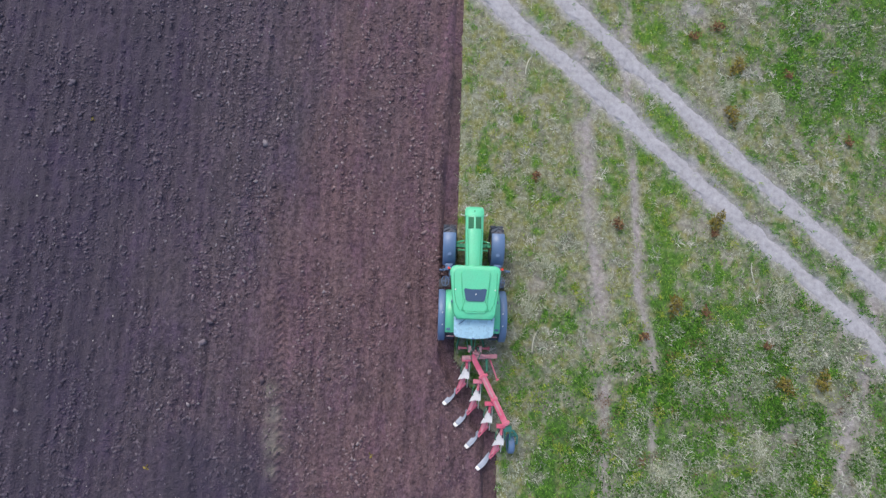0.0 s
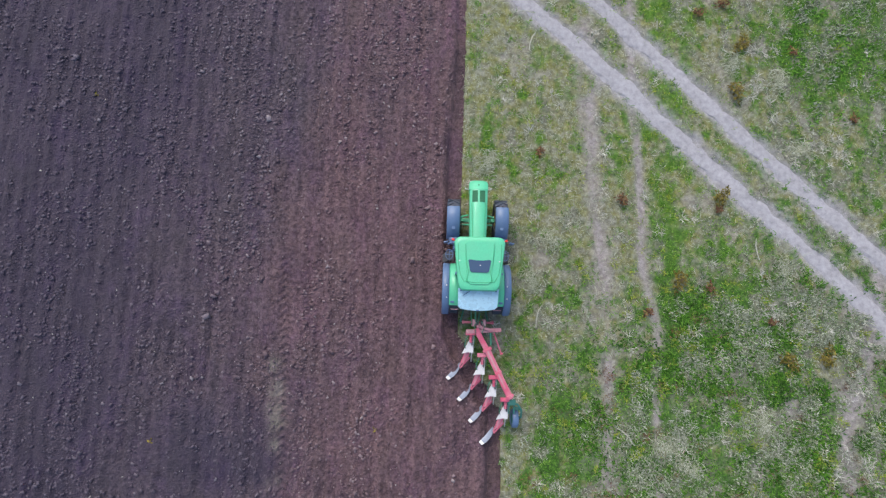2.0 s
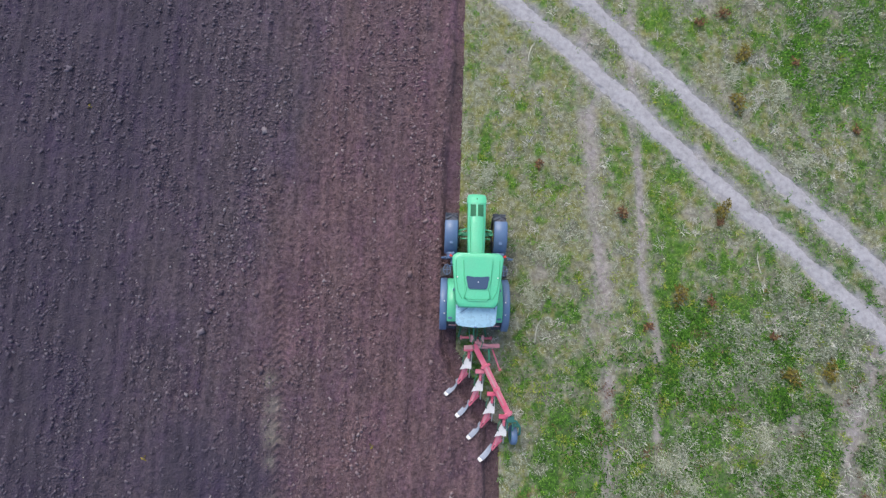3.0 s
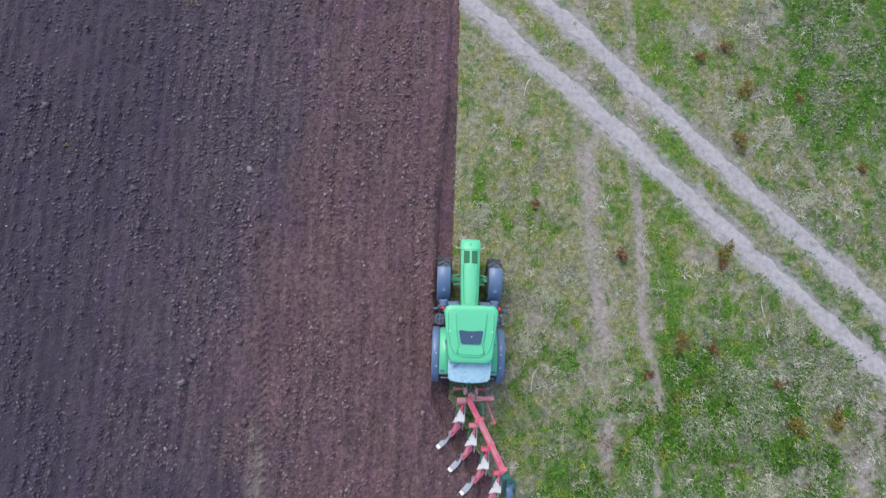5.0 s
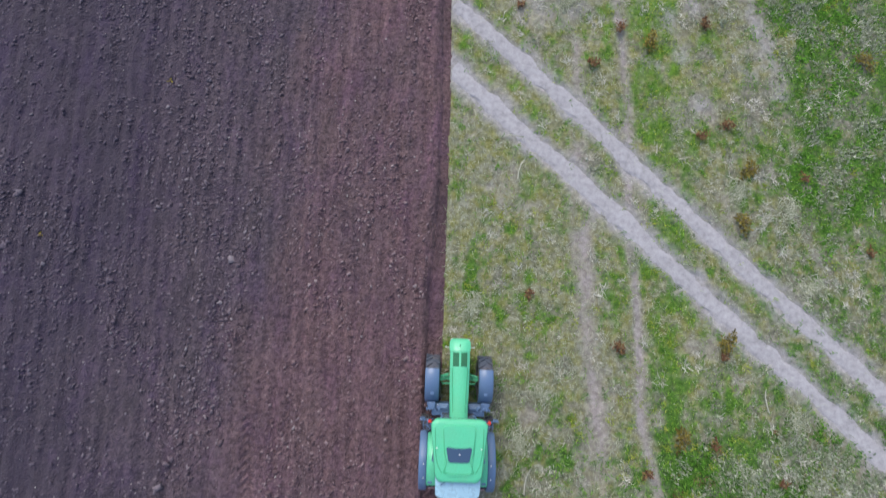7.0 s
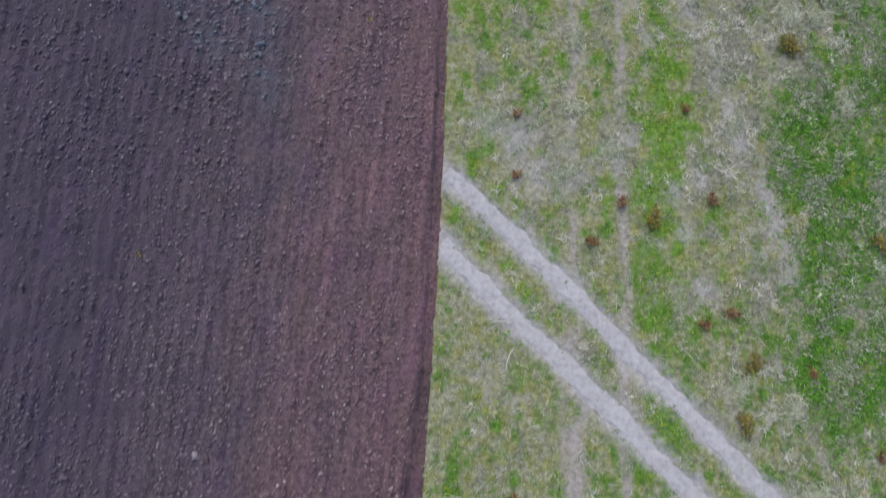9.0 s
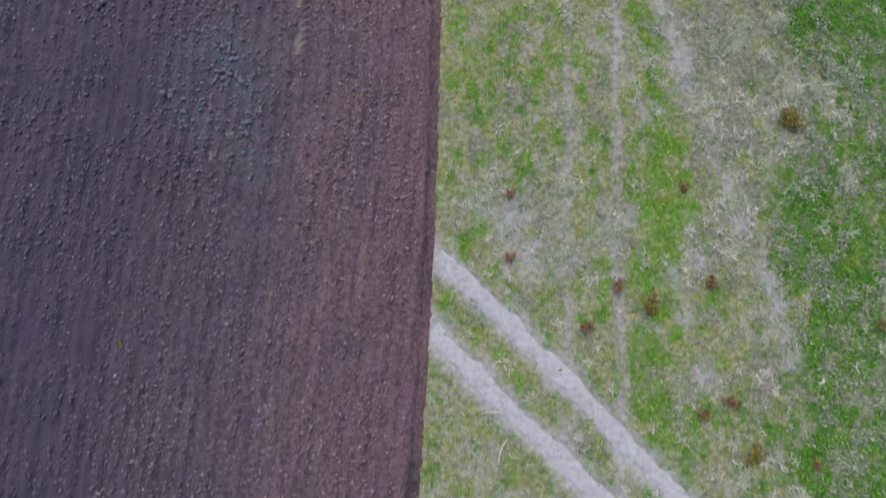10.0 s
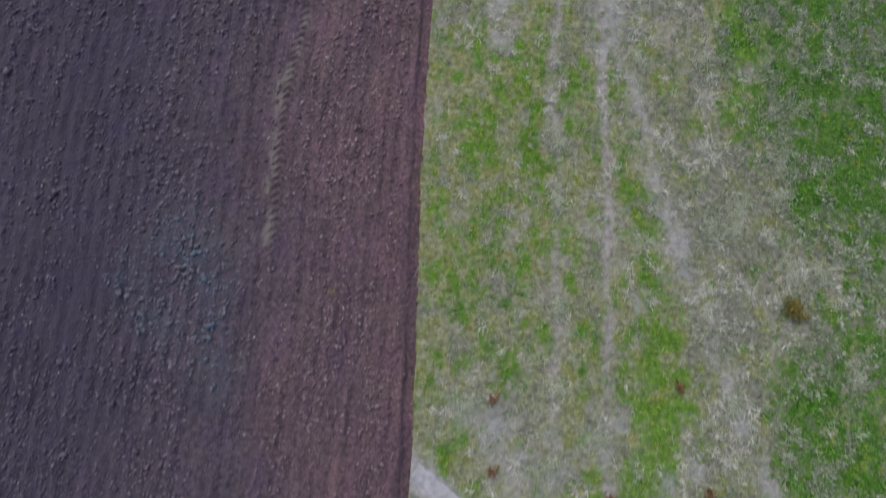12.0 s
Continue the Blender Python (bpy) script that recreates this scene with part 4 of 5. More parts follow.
        a, b = sorted((s * 0.60, s * 1.02))
        arch(bm, 0.0, 0.93, 1.0, a, b, 20, 128, 0.035, 0.06, 22)
        wing = smooth(part("rear_mudguard", bm, PAINT, base, "green rear wing"), 50)
        bm = bmesh.new()
        a, b = sorted((s * 1.022, s * 1.29))
        arch(bm, 0.0, 0.93, 0.985, a, b, 12, 165, 0.03, 0.05, 24)
        smooth(part("mudguard_flare", bm, PLASTIC, wing, "black plastic wing flare"), 50)
        bm = bmesh.new()
        box(bm, (s * 0.90, -0.50, 1.815), (0.15, 0.10, 0.07), 0.02)
        part("tail_lamp", bm, PLASTIC, wing)
        bm = bmesh.new()
        box(bm, (s * 0.80, -0.78, 1.55), (0.30, 0.03, 0.03), 0.01)
        part("wing_trim", bm, DUSTY_RED, wing)
        for y, z in ((-0.35, 1.92), (0.1, 1.965)):
            bm = bmesh.new()
            rod(bm, (s * 1.12, y, z - 0.01), (s * 1.12, y, z + 0.02), 0.022, 0.016, 10)
            part("bolt", bm, WHITE, wing)

    # cab
    cab = new("cab")
    cab.parent = base
    bm = bmesh.new()
    box(bm, (0, 0.75, 1.28), (1.15, 1.75, 0.30), 0.06)
    part("cab_floor", bm, STEEL, cab)
    for s in (-1, 1):
        for lo, hi in (((0.52, 1.58), (0.70, 1.55)), ((0.78, 0.55), (0.80, 0.5)), ((0.62, -0.35), (0.62, -0.02))):
            bm = bmesh.new()
            beam(bm, (s * lo[0], lo[1], 1.35), (s * hi[0], hi[1], 2.92), 0.07, 0.09, 0.015)
            part("cab_pillar", bm, PLASTIC, cab)
    for s in (-1, 1):
        bm = bmesh.new()
        loft(bm, [[(s * 0.53, 1.52, 1.42), (s * 0.77, 0.6, 1.42), (s * 0.77, 0.6, 1.40), (s * 0.53, 1.52, 1.40)],
                  [(s * 0.70, 1.50, 2.88), (s * 0.80, 0.55, 2.88), (s * 0.79, 0.55, 2.88), (s * 0.69, 1.50, 2.88)]])
        part("door_glass", bm, CABGLASS, cab)
    bm = bmesh.new()
    box(bm, (0, 1.60, 2.15), (1.12, 0.015, 1.4), 0)
    part("windscreen", bm, CABGLASS, cab)
    bm = bmesh.new()
    box(bm, (0, 0.45, 1.60), (0.5, 0.5, 0.16), 0.06, None, 3)
    box(bm, (0, 0.2, 1.95), (0.48, 0.14, 0.6), 0.06, None, 3)
    smooth(part("seat", bm, CLOTH, cab, "grey cloth seat"))
    bm = bmesh.new()
    pipe(bm, [(0.2 * math.cos(a), 1.1 + 0.2 * math.sin(a), 1.98 + 0.08 * math.sin(a)) for a in [math.pi * q / 10 for q in range(21)]], 0.016, 6)
    rod(bm, (0, 1.1, 1.98), (0, 1.32, 1.55), 0.03)
    part("steering_wheel", bm, PLASTIC, cab)

    # roof: a broad rounded shell with a raised middle field and a hatch
    bm = bmesh.new()
    y0 = 0.83
    levels = [(0.84, 0.88, 2.82), (0.90, 0.935, 2.85), (0.93, 0.955, 2.92), (0.925, 0.948, 3.0), (0.89, 0.91, 3.05), (0.82, 0.84, 3.07), (0.78, 0.80, 3.075)]
    rings = []
    for hx, hy, z in levels:
        rings.append([(x * float(np.interp((y - y0) / hy, [-1, -0.72, -0.2, 0.35, 0.8, 1], [0.86, 0.91, 0.97, 1.0, 0.97, 0.93])), y, z) for x, y in rounded(hx, hy, 0.21, y0, 0.86, 6)])
    loft(bm, rings)
    roof = smooth(part("roof", bm, PAINT, cab, "bright green rounded cab roof"), 35)
    bm = bmesh.new()
    loft(bm, [[(x * 0.60 * w, y0 + 0.02 + (y - y0) * 0.80, z) for x, y in rounded(0.9, 0.93, 0.2, y0, 0.72, 6)] for w, z in ((1.0, 3.06), (0.99, 3.10), (0.95, 3.115))])
    smooth(part("roof_panel", bm, PAINT, roof), 35)
    for s in (-1, 1):
        bm = bmesh.new()
        pipe(bm, [(s * 0.50, 1.50, 3.108), (s * 0.45, 0.80, 3.118), (s * 0.37, 0.50, 3.118), (s * 0.47, 0.20, 3.112)], 0.013, 6)
        pipe(bm, [(s * 0.76, 1.52, 3.072), (s * 0.74, 0.85, 3.076), (s * 0.66, 0.42, 3.076), (s * 0.52, 0.17, 3.078)], 0.013, 6)
        part("roof_rib", bm, CREASE_SHADE, roof)
        bm = bmesh.new()
        rod(bm, (s * 0.70, 0.92, 3.07), (s * 0.70, 0.92, 3.10), 0.026, 0.02, 12)
        part("bolt", bm, WHITE, roof)
        bm = bmesh.new()
        beam(bm, (s * 0.80, 1.62, 2.86), (s * 0.95, 1.68, 2.86), 0.04, 0.04, 0.008)
        rod(bm, (s * 0.95, 1.68, 2.83), (s * 0.95, 1.68, 2.95), 0.052, 0.042, 16)
        smooth(part("marker_lamp", bm, LENS, roof, "round red marker lamp on the roof corner"))
        bm = bmesh.new()
        pipe(bm, [(s * 0.82, 1.62, 2.75), (s * 1.05, 1.68, 2.7), (s * 1.18, 1.66, 2.55)], 0.014, 6)
        box(bm, (s * 1.2, 1.64, 2.35), (0.17, 0.05, 0.36), 0.02)
        part("mirror", bm, PLASTIC, cab, "black wing mirror")
    bm = bmesh.new()
    pipe(bm, [(-0.47, 0.20, 3.112), (-0.2, 0.165, 3.116), (0.2, 0.165, 3.116), (0.47, 0.20, 3.112)], 0.013, 6)
    part("roof_rib", bm, CREASE_SHADE, roof)
    bm = bmesh.new()
    out = [(-0.40, 0.93), (-0.35, 0.965), (-0.13, 0.935), (0.13, 0.935), (0.35, 0.965), (0.40, 0.93), (0.33, 0.56), (0.27, 0.515), (-0.27, 0.515), (-0.33, 0.56)]
    loft(bm, [[(x, y, z) for x, y in out] for z in (3.10, 3.145)])
    hatch = part("roof_hatch", bm, HATCH, roof, "dark blue-tinted glass roof hatch")
    bm = bmesh.new()
    rod(bm, (0.02, 0.76, 3.145), (0.02, 0.76, 3.16), 0.02, None, 10)
    part("hatch_knob", bm, WHITE, hatch)

    # rear window, propped open behind the cab
    bm = bmesh.new()
    rows = []
    for k in range(9):
        u = k / 8
        half = 0.72 - 0.02 * u if u < 0.9 else 0.62
        y, z = -0.03 - 0.72 * u, 2.80 - 0.27 * u - 0.06 * u * u
        rows.append([(half * v, y - 0.06 * (1 - v * v) * u, z + 0.02 * (1 - v * v)) for v in np.linspace(-1, 1, 9)])
    top = [[bm.verts.new(p) for p in r] for r in rows]
    low = [[bm.verts.new((p[0], p[1], p[2] - 0.012)) for p in r] for r in rows]
    for g in (top, low):
        for a, b in zip(g, g[1:]):
            for i in range(8):
                bm.faces.new((a[i], a[i + 1], b[i + 1], b[i]))
    edge = lambda g: g[0] + [r[-1] for r in g[1:-1]] + g[-1][::-1] + [r[0] for r in g[-2:0:-1]]
    a, b = edge(top), edge(low)
    for i in range(len(a)):
        bm.faces.new((a[i], a[(i + 1) % len(a)], b[(i + 1) % len(a)], b[i]))
    pane = smooth(part("rear_window", bm, PANE, cab, "rear window propped open, its glass painted with a pale blue sky reflection"))
    pane.visible_shadow = False
    bm = bmesh.new()
    beam(bm, (-0.55, -0.30, 2.735), (-0.22, -0.06, 2.815), 0.02, 0.02, 0.004)
    part("wiper", bm, PLASTIC, pane)
    for x in (-0.62, 0.62):
        bm = bmesh.new()
        rod(bm, (x, -0.12, 2.78), (x, -0.12, 2.80), 0.025, None, 10)
        part("hinge", bm, PLASTIC, pane)
    bm = bmesh.new()
    box(bm, (0, -0.80, 2.49), (0.10, 0.05, 0.04), 0.01)
    part("window_handle", bm, PLASTIC, pane)

    # three-point linkage
    for s in (-1, 1):
        bm = bmesh.new()
        pipe(bm, [(s * 0.36, -0.2, 0.72), (s * 0.42, -0.75, 0.72), (s * 0.54, -1.26, 0.72)], 0.035)
        rod(bm, (s * 0.42, -0.7, 0.75), (s * 0.40, -0.35, 1.3), 0.03)
        smooth(part("lower_link", bm, HOSE, base, "green hitch lower link"))
        bm = bmesh.new()
        pipe(bm, [(s * 0.10, -0.4, 1.35), (s * 0.16, -0.9, 1.25), (s * 0.12, -1.35, 1.2)], 0.016, 6)
        part("hydraulic_hose", bm, HOSE, base)
    bm = bmesh.new()
    rod(bm, (0.02, -0.35, 1.15), (0.02, -1.3, 1.2), 0.035)
    part("top_link", bm, HOSE, base)
    return base


# ---- plough ----
def plough_body(plough, x, y, scale=1.0):
    """One reversible body: bracket, leg, share, red frog and a scoured mouldboard that sweeps back to the left."""
    bracket = bmesh.new()
    box(bracket, (x - 0.12, y + 0.30, 1.02), (0.34, 0.15, 0.14), 0.02)
    box(bracket, (x - 0.08, y + 0.12, 0.92), (0.10, 0.36, 0.12), 0.02)
    for k in range(3):
        rod(bracket, (x - 0.08, y + 0.26 - 0.09 * k, 0.9), (x - 0.08, y + 0.26 - 0.09 * k, 1.06), 0.028, None, 8)
    body = part("leg_bracket", bracket, RED, plough, "red leg bracket with trip spring")
    bm = bmesh.new()
    loft(bm, [[(x - 0.045, y + 0.10, z1), (x - 0.01, y + 0.10, z1), (x - 0.01, y - 0.16, z2), (x - 0.045, y - 0.16, z2)]
              for z1, z2 in ((0.98, 0.98), (0.6, 0.55), (0.0, -0.1))])
    part("leg", bm, STEEL, body)

    def sweep(u, w):
        """Along the board from its narrow front (u = 0) to its tail, and from its lower edge (w = 0) to the upper one."""
        half = np.interp(u, [0, 0.12, 0.35, 0.65, 0.9, 1.0], [0.025, 0.05, 0.08, 0.09, 0.075, 0.06]) * (2 * w - 1)
        bow = 0.07 * math.sin(math.pi * u)
        px = x - 0.40 - 0.50 * u - 0.79 * half + 0.61 * bow
        py = y - 0.93 - 0.60 * u + 0.61 * half - 0.4 * bow
        return Vector((px, py, 0.08 + 0.13 * (1 - w) ** 1.3 + 0.06 * u))

    def board(name, u0, u1, mat, label, n=8):
        b = bmesh.new()
        front = [[b.verts.new(sweep(u0 + (u1 - u0) * i / n, j / 5)) for j in range(6)] for i in range(n + 1)]
        rear = [[b.verts.new(v.co + Vector((-0.012, -0.012, -0.014))) for v in r] for r in front]
        for g in (front, rear):
            for p, q in zip(g, g[1:]):
                for j in range(5):
                    b.faces.new((p[j], p[j + 1], q[j + 1], q[j]))
        ring = lambda g: g[0] + [r[-1] for r in g[1:-1]] + g[-1][::-1] + [r[0] for r in g[-2:0:-1]]
        p, q = ring(front), ring(rear)
        for i in range(len(p)):
            b.faces.new((p[i], p[(i + 1) % len(p)], q[(i + 1) % len(p)], q[i]))
        return smooth(part(name, b, mat, body, label))

    board("mouldboard", 0.0, 0.86, BRIGHT, "scoured blue-grey steel mouldboard", 10)
    board("mouldboard_tail", 0.87, 1.0, WORN, "pale tail piece", 3)

    def plate(name, outline, z_top, z_low, mat, label=""):
        """A bevelled plate: its outline from above, with a height for each corner."""
        b = bmesh.new()
        loft(b, [[(x + px, y + py, z + dz) for (px, py), z in zip(outline, z_top)] for dz in (0.0, -z_low)])
        return part(name, b, mat, body, label)

    plate("skimmer", [(0.045, 0.24), (-0.02, 0.24), (-0.40, -0.50), (-0.17, -0.44), (0.03, -0.46)], (0.86, 0.85, 0.76, 0.80, 0.84), 0.03, WORN, "worn white skimmer plate")
    plate("red_frog", [(-0.05, -0.32), (-0.25, -0.46), (-0.40, -0.95), (-0.11, -0.76)], (0.62, 0.56, 0.40, 0.48), 0.04, PINK, "worn pink-red frog plate")
    for name, a, b2, wide in (("lower_strut", (-0.23, -0.45, 0.52), (-0.44, -1.04, 0.36), 0.055), ("upper_strut", (-0.05, -0.66, 0.50), (-0.42, -1.10, 0.34), 0.05),
                              ("stay", (-0.10, -0.45, 0.64), (-0.30, -0.92, 0.47), 0.045)):
        b = bmesh.new()
        beam(b, (x + a[0], y + a[1], a[2]), (x + b2[0], y + b2[1], b2[2]), wide, 0.05, 0.008)
        part(name, b, RED, body)
    bm = bmesh.new()
    beam(bm, (x + 0.005, y + 0.04, 0.80), (x + 0.02, y - 0.84, 0.22), 0.028, 0.10, 0.004)
    part("landside", bm, WORN, body, "white steel landside bar")
    bm = bmesh.new()
    pipe(bm, [(x - 0.16, y + 0.22, 0.95), (x - 0.28, y + 0.05, 1.0), (x - 0.31, y - 0.15, 0.9), (x - 0.22, y - 0.38, 0.7)], 0.017, 6)
    pipe(bm, [(x + 0.03, y + 0.25, 0.98), (x + 0.07, y + 0.05, 1.0), (x + 0.05, y - 0.12, 0.85)], 0.017, 6)
    part("hydraulic_hose", bm, HOSE, body, "green hydraulic hose")


def reversible_plough(pulled_by):
    """A four-furrow plough hitched to the tractor; places are told from the tractor's axle line."""
    plough = tagged(new("reversible_plough"), "red four-furrow plough with scoured steel mouldboards, hitched behind the tractor", "plough")
    plough.matrix_basis = pose(MID - 0.04, AXLE, 0)
    y = lambda v: v + 4.2
    bm = bmesh.new()
    rod(bm, (-0.42, y(-5.47), 0.72), (0.70, y(-5.47), 0.72), 0.045, None, 14)
    for x in (-0.44, 0.72):
        rod(bm, (x - 0.03, y(-5.47), 0.72), (x + 0.03, y(-5.47), 0.72), 0.075, None, 14)
    smooth(part("cross_shaft", bm, RED, plough, "red hitch cross shaft"))
    bm = bmesh.new()
    box(bm, (-0.06, y(-5.48), 0.92), (0.10, 0.26, 0.55), 0.02)
    box(bm, (0.34, y(-5.48), 0.92), (0.10, 0.26, 0.55), 0.02)
    box(bm, (0.14, y(-5.58), 0.75), (0.34, 0.08, 0.3), 0.02)
    beam(bm, (-0.06, y(-5.42), 1.17), (0.12, y(-5.66), 1.2), 0.06, 0.06)
    beam(bm, (0.34, y(-5.42), 1.17), (0.16, y(-5.66), 1.2), 0.06, 0.06)
    rod(bm, (0.14, y(-5.5), 1.05), (0.14, y(-5.80), 1.05), 0.10, None, 18)
    headstock = part("headstock", bm, DUSTY_RED, plough, "dusty red headstock")
    for x, w in ((0.04, 0.08), (0.24, 0.1)):
        bm = bmesh.new()
        box(bm, (x, y(-5.46), 1.12), (w, 0.16, 0.10), 0.02)
        rod(bm, (x, y(-5.40), 1.15), (x, y(-5.58), 1.2), 0.035, None, 10)
        part("valve_block", bm, STEEL, headstock, "grey hydraulic valve block")
    for s in (-1, 1):
        bm = bmesh.new()
        pipe(bm, [(0.14 + 0.08 * s, y(-5.4), 1.2), (0.14 + 0.2 * s, y(-5.6), 1.25), (0.14 + 0.12 * s, y(-5.85), 1.2)], 0.016, 6)
        part("hydraulic_hose", bm, HOSE, headstock)
    bm = bmesh.new()
    beam(bm, (-0.34, y(-5.82), 1.05), (1.0, y(-5.72), 1.05), 0.15, 0.14, 0.02)
    box(bm, (0.45, y(-5.70), 1.15), (0.5, 0.10, 0.10), 0.02, Matrix.Rotation(radians(-12), 4, "Z"))
    for x in (-0.2, 0.2, 0.55, 0.85):
        rod(bm, (x, y(-5.78), 1.1), (x, y(-5.78), 1.17), 0.03, None, 6)
    part("cross_beam", bm, DUSTY_RED, plough, "dusty red cross beam")
    bm = bmesh.new()
    beam(bm, (0.02, y(-5.70), 1.10), (0.47, y(-6.50), 1.10), 0.20, 0.17, 0.02)
    part("front_beam", bm, RED, plough)
    bm = bmesh.new()
    beam(bm, (0.44, y(-6.42), 1.11), (1.40, y(-8.28), 1.11), 0.225, 0.18, 0.02)
    main = part("main_beam", bm, RED, plough, "long red box-section main beam")
    for u, wide in ((0.03, 0.36), (0.48, 0.27), (0.95, 0.32)):
        bm = bmesh.new()
        p = Vector((0.44, y(-6.42), 1.2)).lerp(Vector((1.40, y(-8.28), 1.2)), u)
        box(bm, p, (wide, 0.10, 0.05), 0.012, Matrix.Rotation(radians(27), 4, "Z"))
        rod(bm, p + Vector((0.07, 0, 0)), p + Vector((0.07, 0, 0.05)), 0.022, None, 6)
        part("clamp_plate", bm, RED, main)
    bm = bmesh.new()
    beam(bm, (0.47, y(-6.5), 1.205), (1.18, y(-7.9), 1.205), 0.06, 0.02, 0.004)
    part("beam_rail", bm, DUSTY_RED, main, "dusty grey-red rail")
    for k in range(4):
        plough_body(plough, -0.06 + 0.46 * k, y(-6.18 - 0.815 * k))

    # marker arm and its ram
    bm = bmesh.new()
    rod(bm, (0.74, y(-5.86), 1.0), (1.06, y(-6.64), 0.85), 0.03)
    rod(bm, (1.02, y(-6.66), 0.85), (1.12, y(-6.62), 0.85), 0.035)
    smooth(part("marker_arm", bm, RED, plough, "thin red marker arm"))
    bm = bmesh.new()
    rod(bm, (0.60, y(-5.85), 1.05), (0.62, y(-6.30), 1.05), 0.045)
    smooth(part("ram", bm, HOSE, plough, "green hydraulic ram"))

    # depth wheel on a teal fork at the tail
    bm = bmesh.new()
    box(bm, (1.46, y(-8.42), 1.0), (0.30, 0.22, 0.16), 0.03)
    for x in (1.36, 1.56):
        beam(bm, (x, y(-8.40), 1.02), (x, y(-8.85), 0.95), 0.05, 0.06, 0.01)
    pipe(bm, [(1.45, y(-8.45), 1.0), (1.70, y(-8.50), 1.0), (1.84, y(-8.70), 0.98), (1.87, y(-9.0), 0.8), (1.86, y(-9.12), 0.42)], 0.04)
    fork = smooth(part("wheel_fork", bm, TEAL, plough, "teal-green wheel fork"))
    bm = bmesh.new()
    loft(bm, [[(1.60, y(-8.72 - 0.02 * k), 0.84 - 0.03 * k), (1.86, y(-8.72 - 0.02 * k), 0.84 - 0.03 * k), (1.86, y(-8.62), 0.80 - 0.03 * k), (1.60, y(-8.62), 0.80 - 0.03 * k)] for k in range(3)])
    part("scraper", bm, TEAL, fork)
    w = new("depth_wheel")
    w.parent = plough
    w.matrix_basis = pose(1.70, y(-9.14), 0.36)
    bm = bmesh.new()
    lathe(bm, [(0.2, -0.10), (0.30, -0.125), (0.345, -0.10), (0.36, -0.05), (0.362, 0.0), (0.36, 0.05), (0.345, 0.10), (0.30, 0.125), (0.2, 0.10), (0.2, -0.10)], 32)
    smooth(part("tyre", bm, PLASTIC, w, "dark rubber gauge-wheel tyre"))
    bm = bmesh.new()
    lathe(bm, [(0.02, 0.05), (0.12, 0.06), (0.2, 0.10), (0.2, -0.10), (0.12, -0.06), (0.02, -0.05)], 24)
    part("rim", bm, TEAL, w)
    return plough


# ---- put the place together ----
meadow()
ploughed_field()
dirt_track(TRACK_LOW, 0.42, "pale dusty wheel track worn through the meadow")
dirt_track(TRACK_HIGH, 0.40, "pale dusty wheel track worn through the meadow")
reversible_plough(tractor())
clods()

EARLY, RIGHT = (1.9, 20.6, -4.4, 9.5), (10.0, 20.6, 13.5, 46.2)
blades("green_grass", GREEN_BLADE, 66000, lambda g, s, b, x, y: np.clip(0.06 + 0.95 * g, 0, 1) * (1 - 0.9 * b) * (1 - lime_fields(x, y)), 0.12, 0.024, 0.45,
       "short green grass growing in the meadow", "grass", 4, spread=0.06)
blades("fresh_grass", FRESH_BLADE, 50000, lambda g, s, b, x, y: np.clip(0.08 + 0.9 * g, 0, 1) * (1 - 0.9 * b) * lime_fields(x, y), 0.11, 0.020, 0.45,
       "young yellow-green grass growing in the meadow", "grass", 4, spread=0.07)
blades("bleached_grass", STRAW_BLADE, 72000, lambda g, s, b, x, y: np.clip(0.95 - 0.85 * g, 0.05, 1) * (1 - 0.8 * b) * (1 - 0.7 * lush_end(x, y)) * (1 - 0.35 * (y > 20)), 0.17, 0.011, 0.25,
       "bleached straw-coloured grass lying in the meadow", "grass", 2, spread=0.06, turn=1.2)
blades("silver_weeds", GREY_BLADE, 8000, lambda g, s, b, x, y: np.clip(1.5 * s - 0.15, 0, 1) * (1 - 0.5 * b) * (1 - 0.4 * (y > 20)), 0.07, 0.024, 0.8,
       "silvery grey-leaved weeds in loose patches", "weeds", 22, spread=0.10)
silver = lambda x, y: np.clip(9.0 * (fbm(x, y, 1.1, 72, 4) - 0.475), 0, 1)
blades("tall_silver_weeds", GREY_BLADE, 8500, lambda g, s, b, x, y: silver(x, y) * (0.4 + 0.6 * np.clip((x - 5.5) / 2, 0, 1)) * lush_end(x, y) * (1 - 0.8 * b),
       0.075, 0.028, 1.1, "tall silver-leaved weeds crowding the lush end of the meadow", "weeds", 26, EARLY, spread=0.12)
blades("tall_silver_weeds", GREY_BLADE, 6000, lambda g, s, b, x, y: np.clip(12.0 * (fbm(x, y, 0.9, 77, 4) - 0.5), 0, 1) * np.clip(0.7 * right_zone(x, y) + 0.2 * (y > 24) + 0.6 * spots(x, y, GREY_FAR) * (x > 13), 0, 1) * (1 - 0.8 * b),
       0.08, 0.028, 1.1, "tall silver-leaved weeds among deep green growth", "weeds", 26, RIGHT, spread=0.13)
leafy = lambda x, y: np.clip(3.0 * (fbm(x, y, 1.0, 73, 3) - 0.4), 0, 1)
blades("lush_leaves", LUSH, 17000, lambda g, s, b, x, y: leafy(x, y) * np.clip((x - 2.5) / 2, 0, 1) * lush_end(x, y) * (1 - 0.9 * b),
       0.10, 0.04, 0.7, "broad deep green leaves in the lush parts of the meadow", "weeds", 7, EARLY, spread=0.09)
blades("lush_leaves", FRESH_LEAF, 12000, lambda g, s, b, x, y: leafy(x, y) * right_zone(x, y) * (1 - 0.9 * b),
       0.10, 0.04, 0.7, "broad deep green leaves in the lush parts of the meadow", "weeds", 7, RIGHT, spread=0.09)
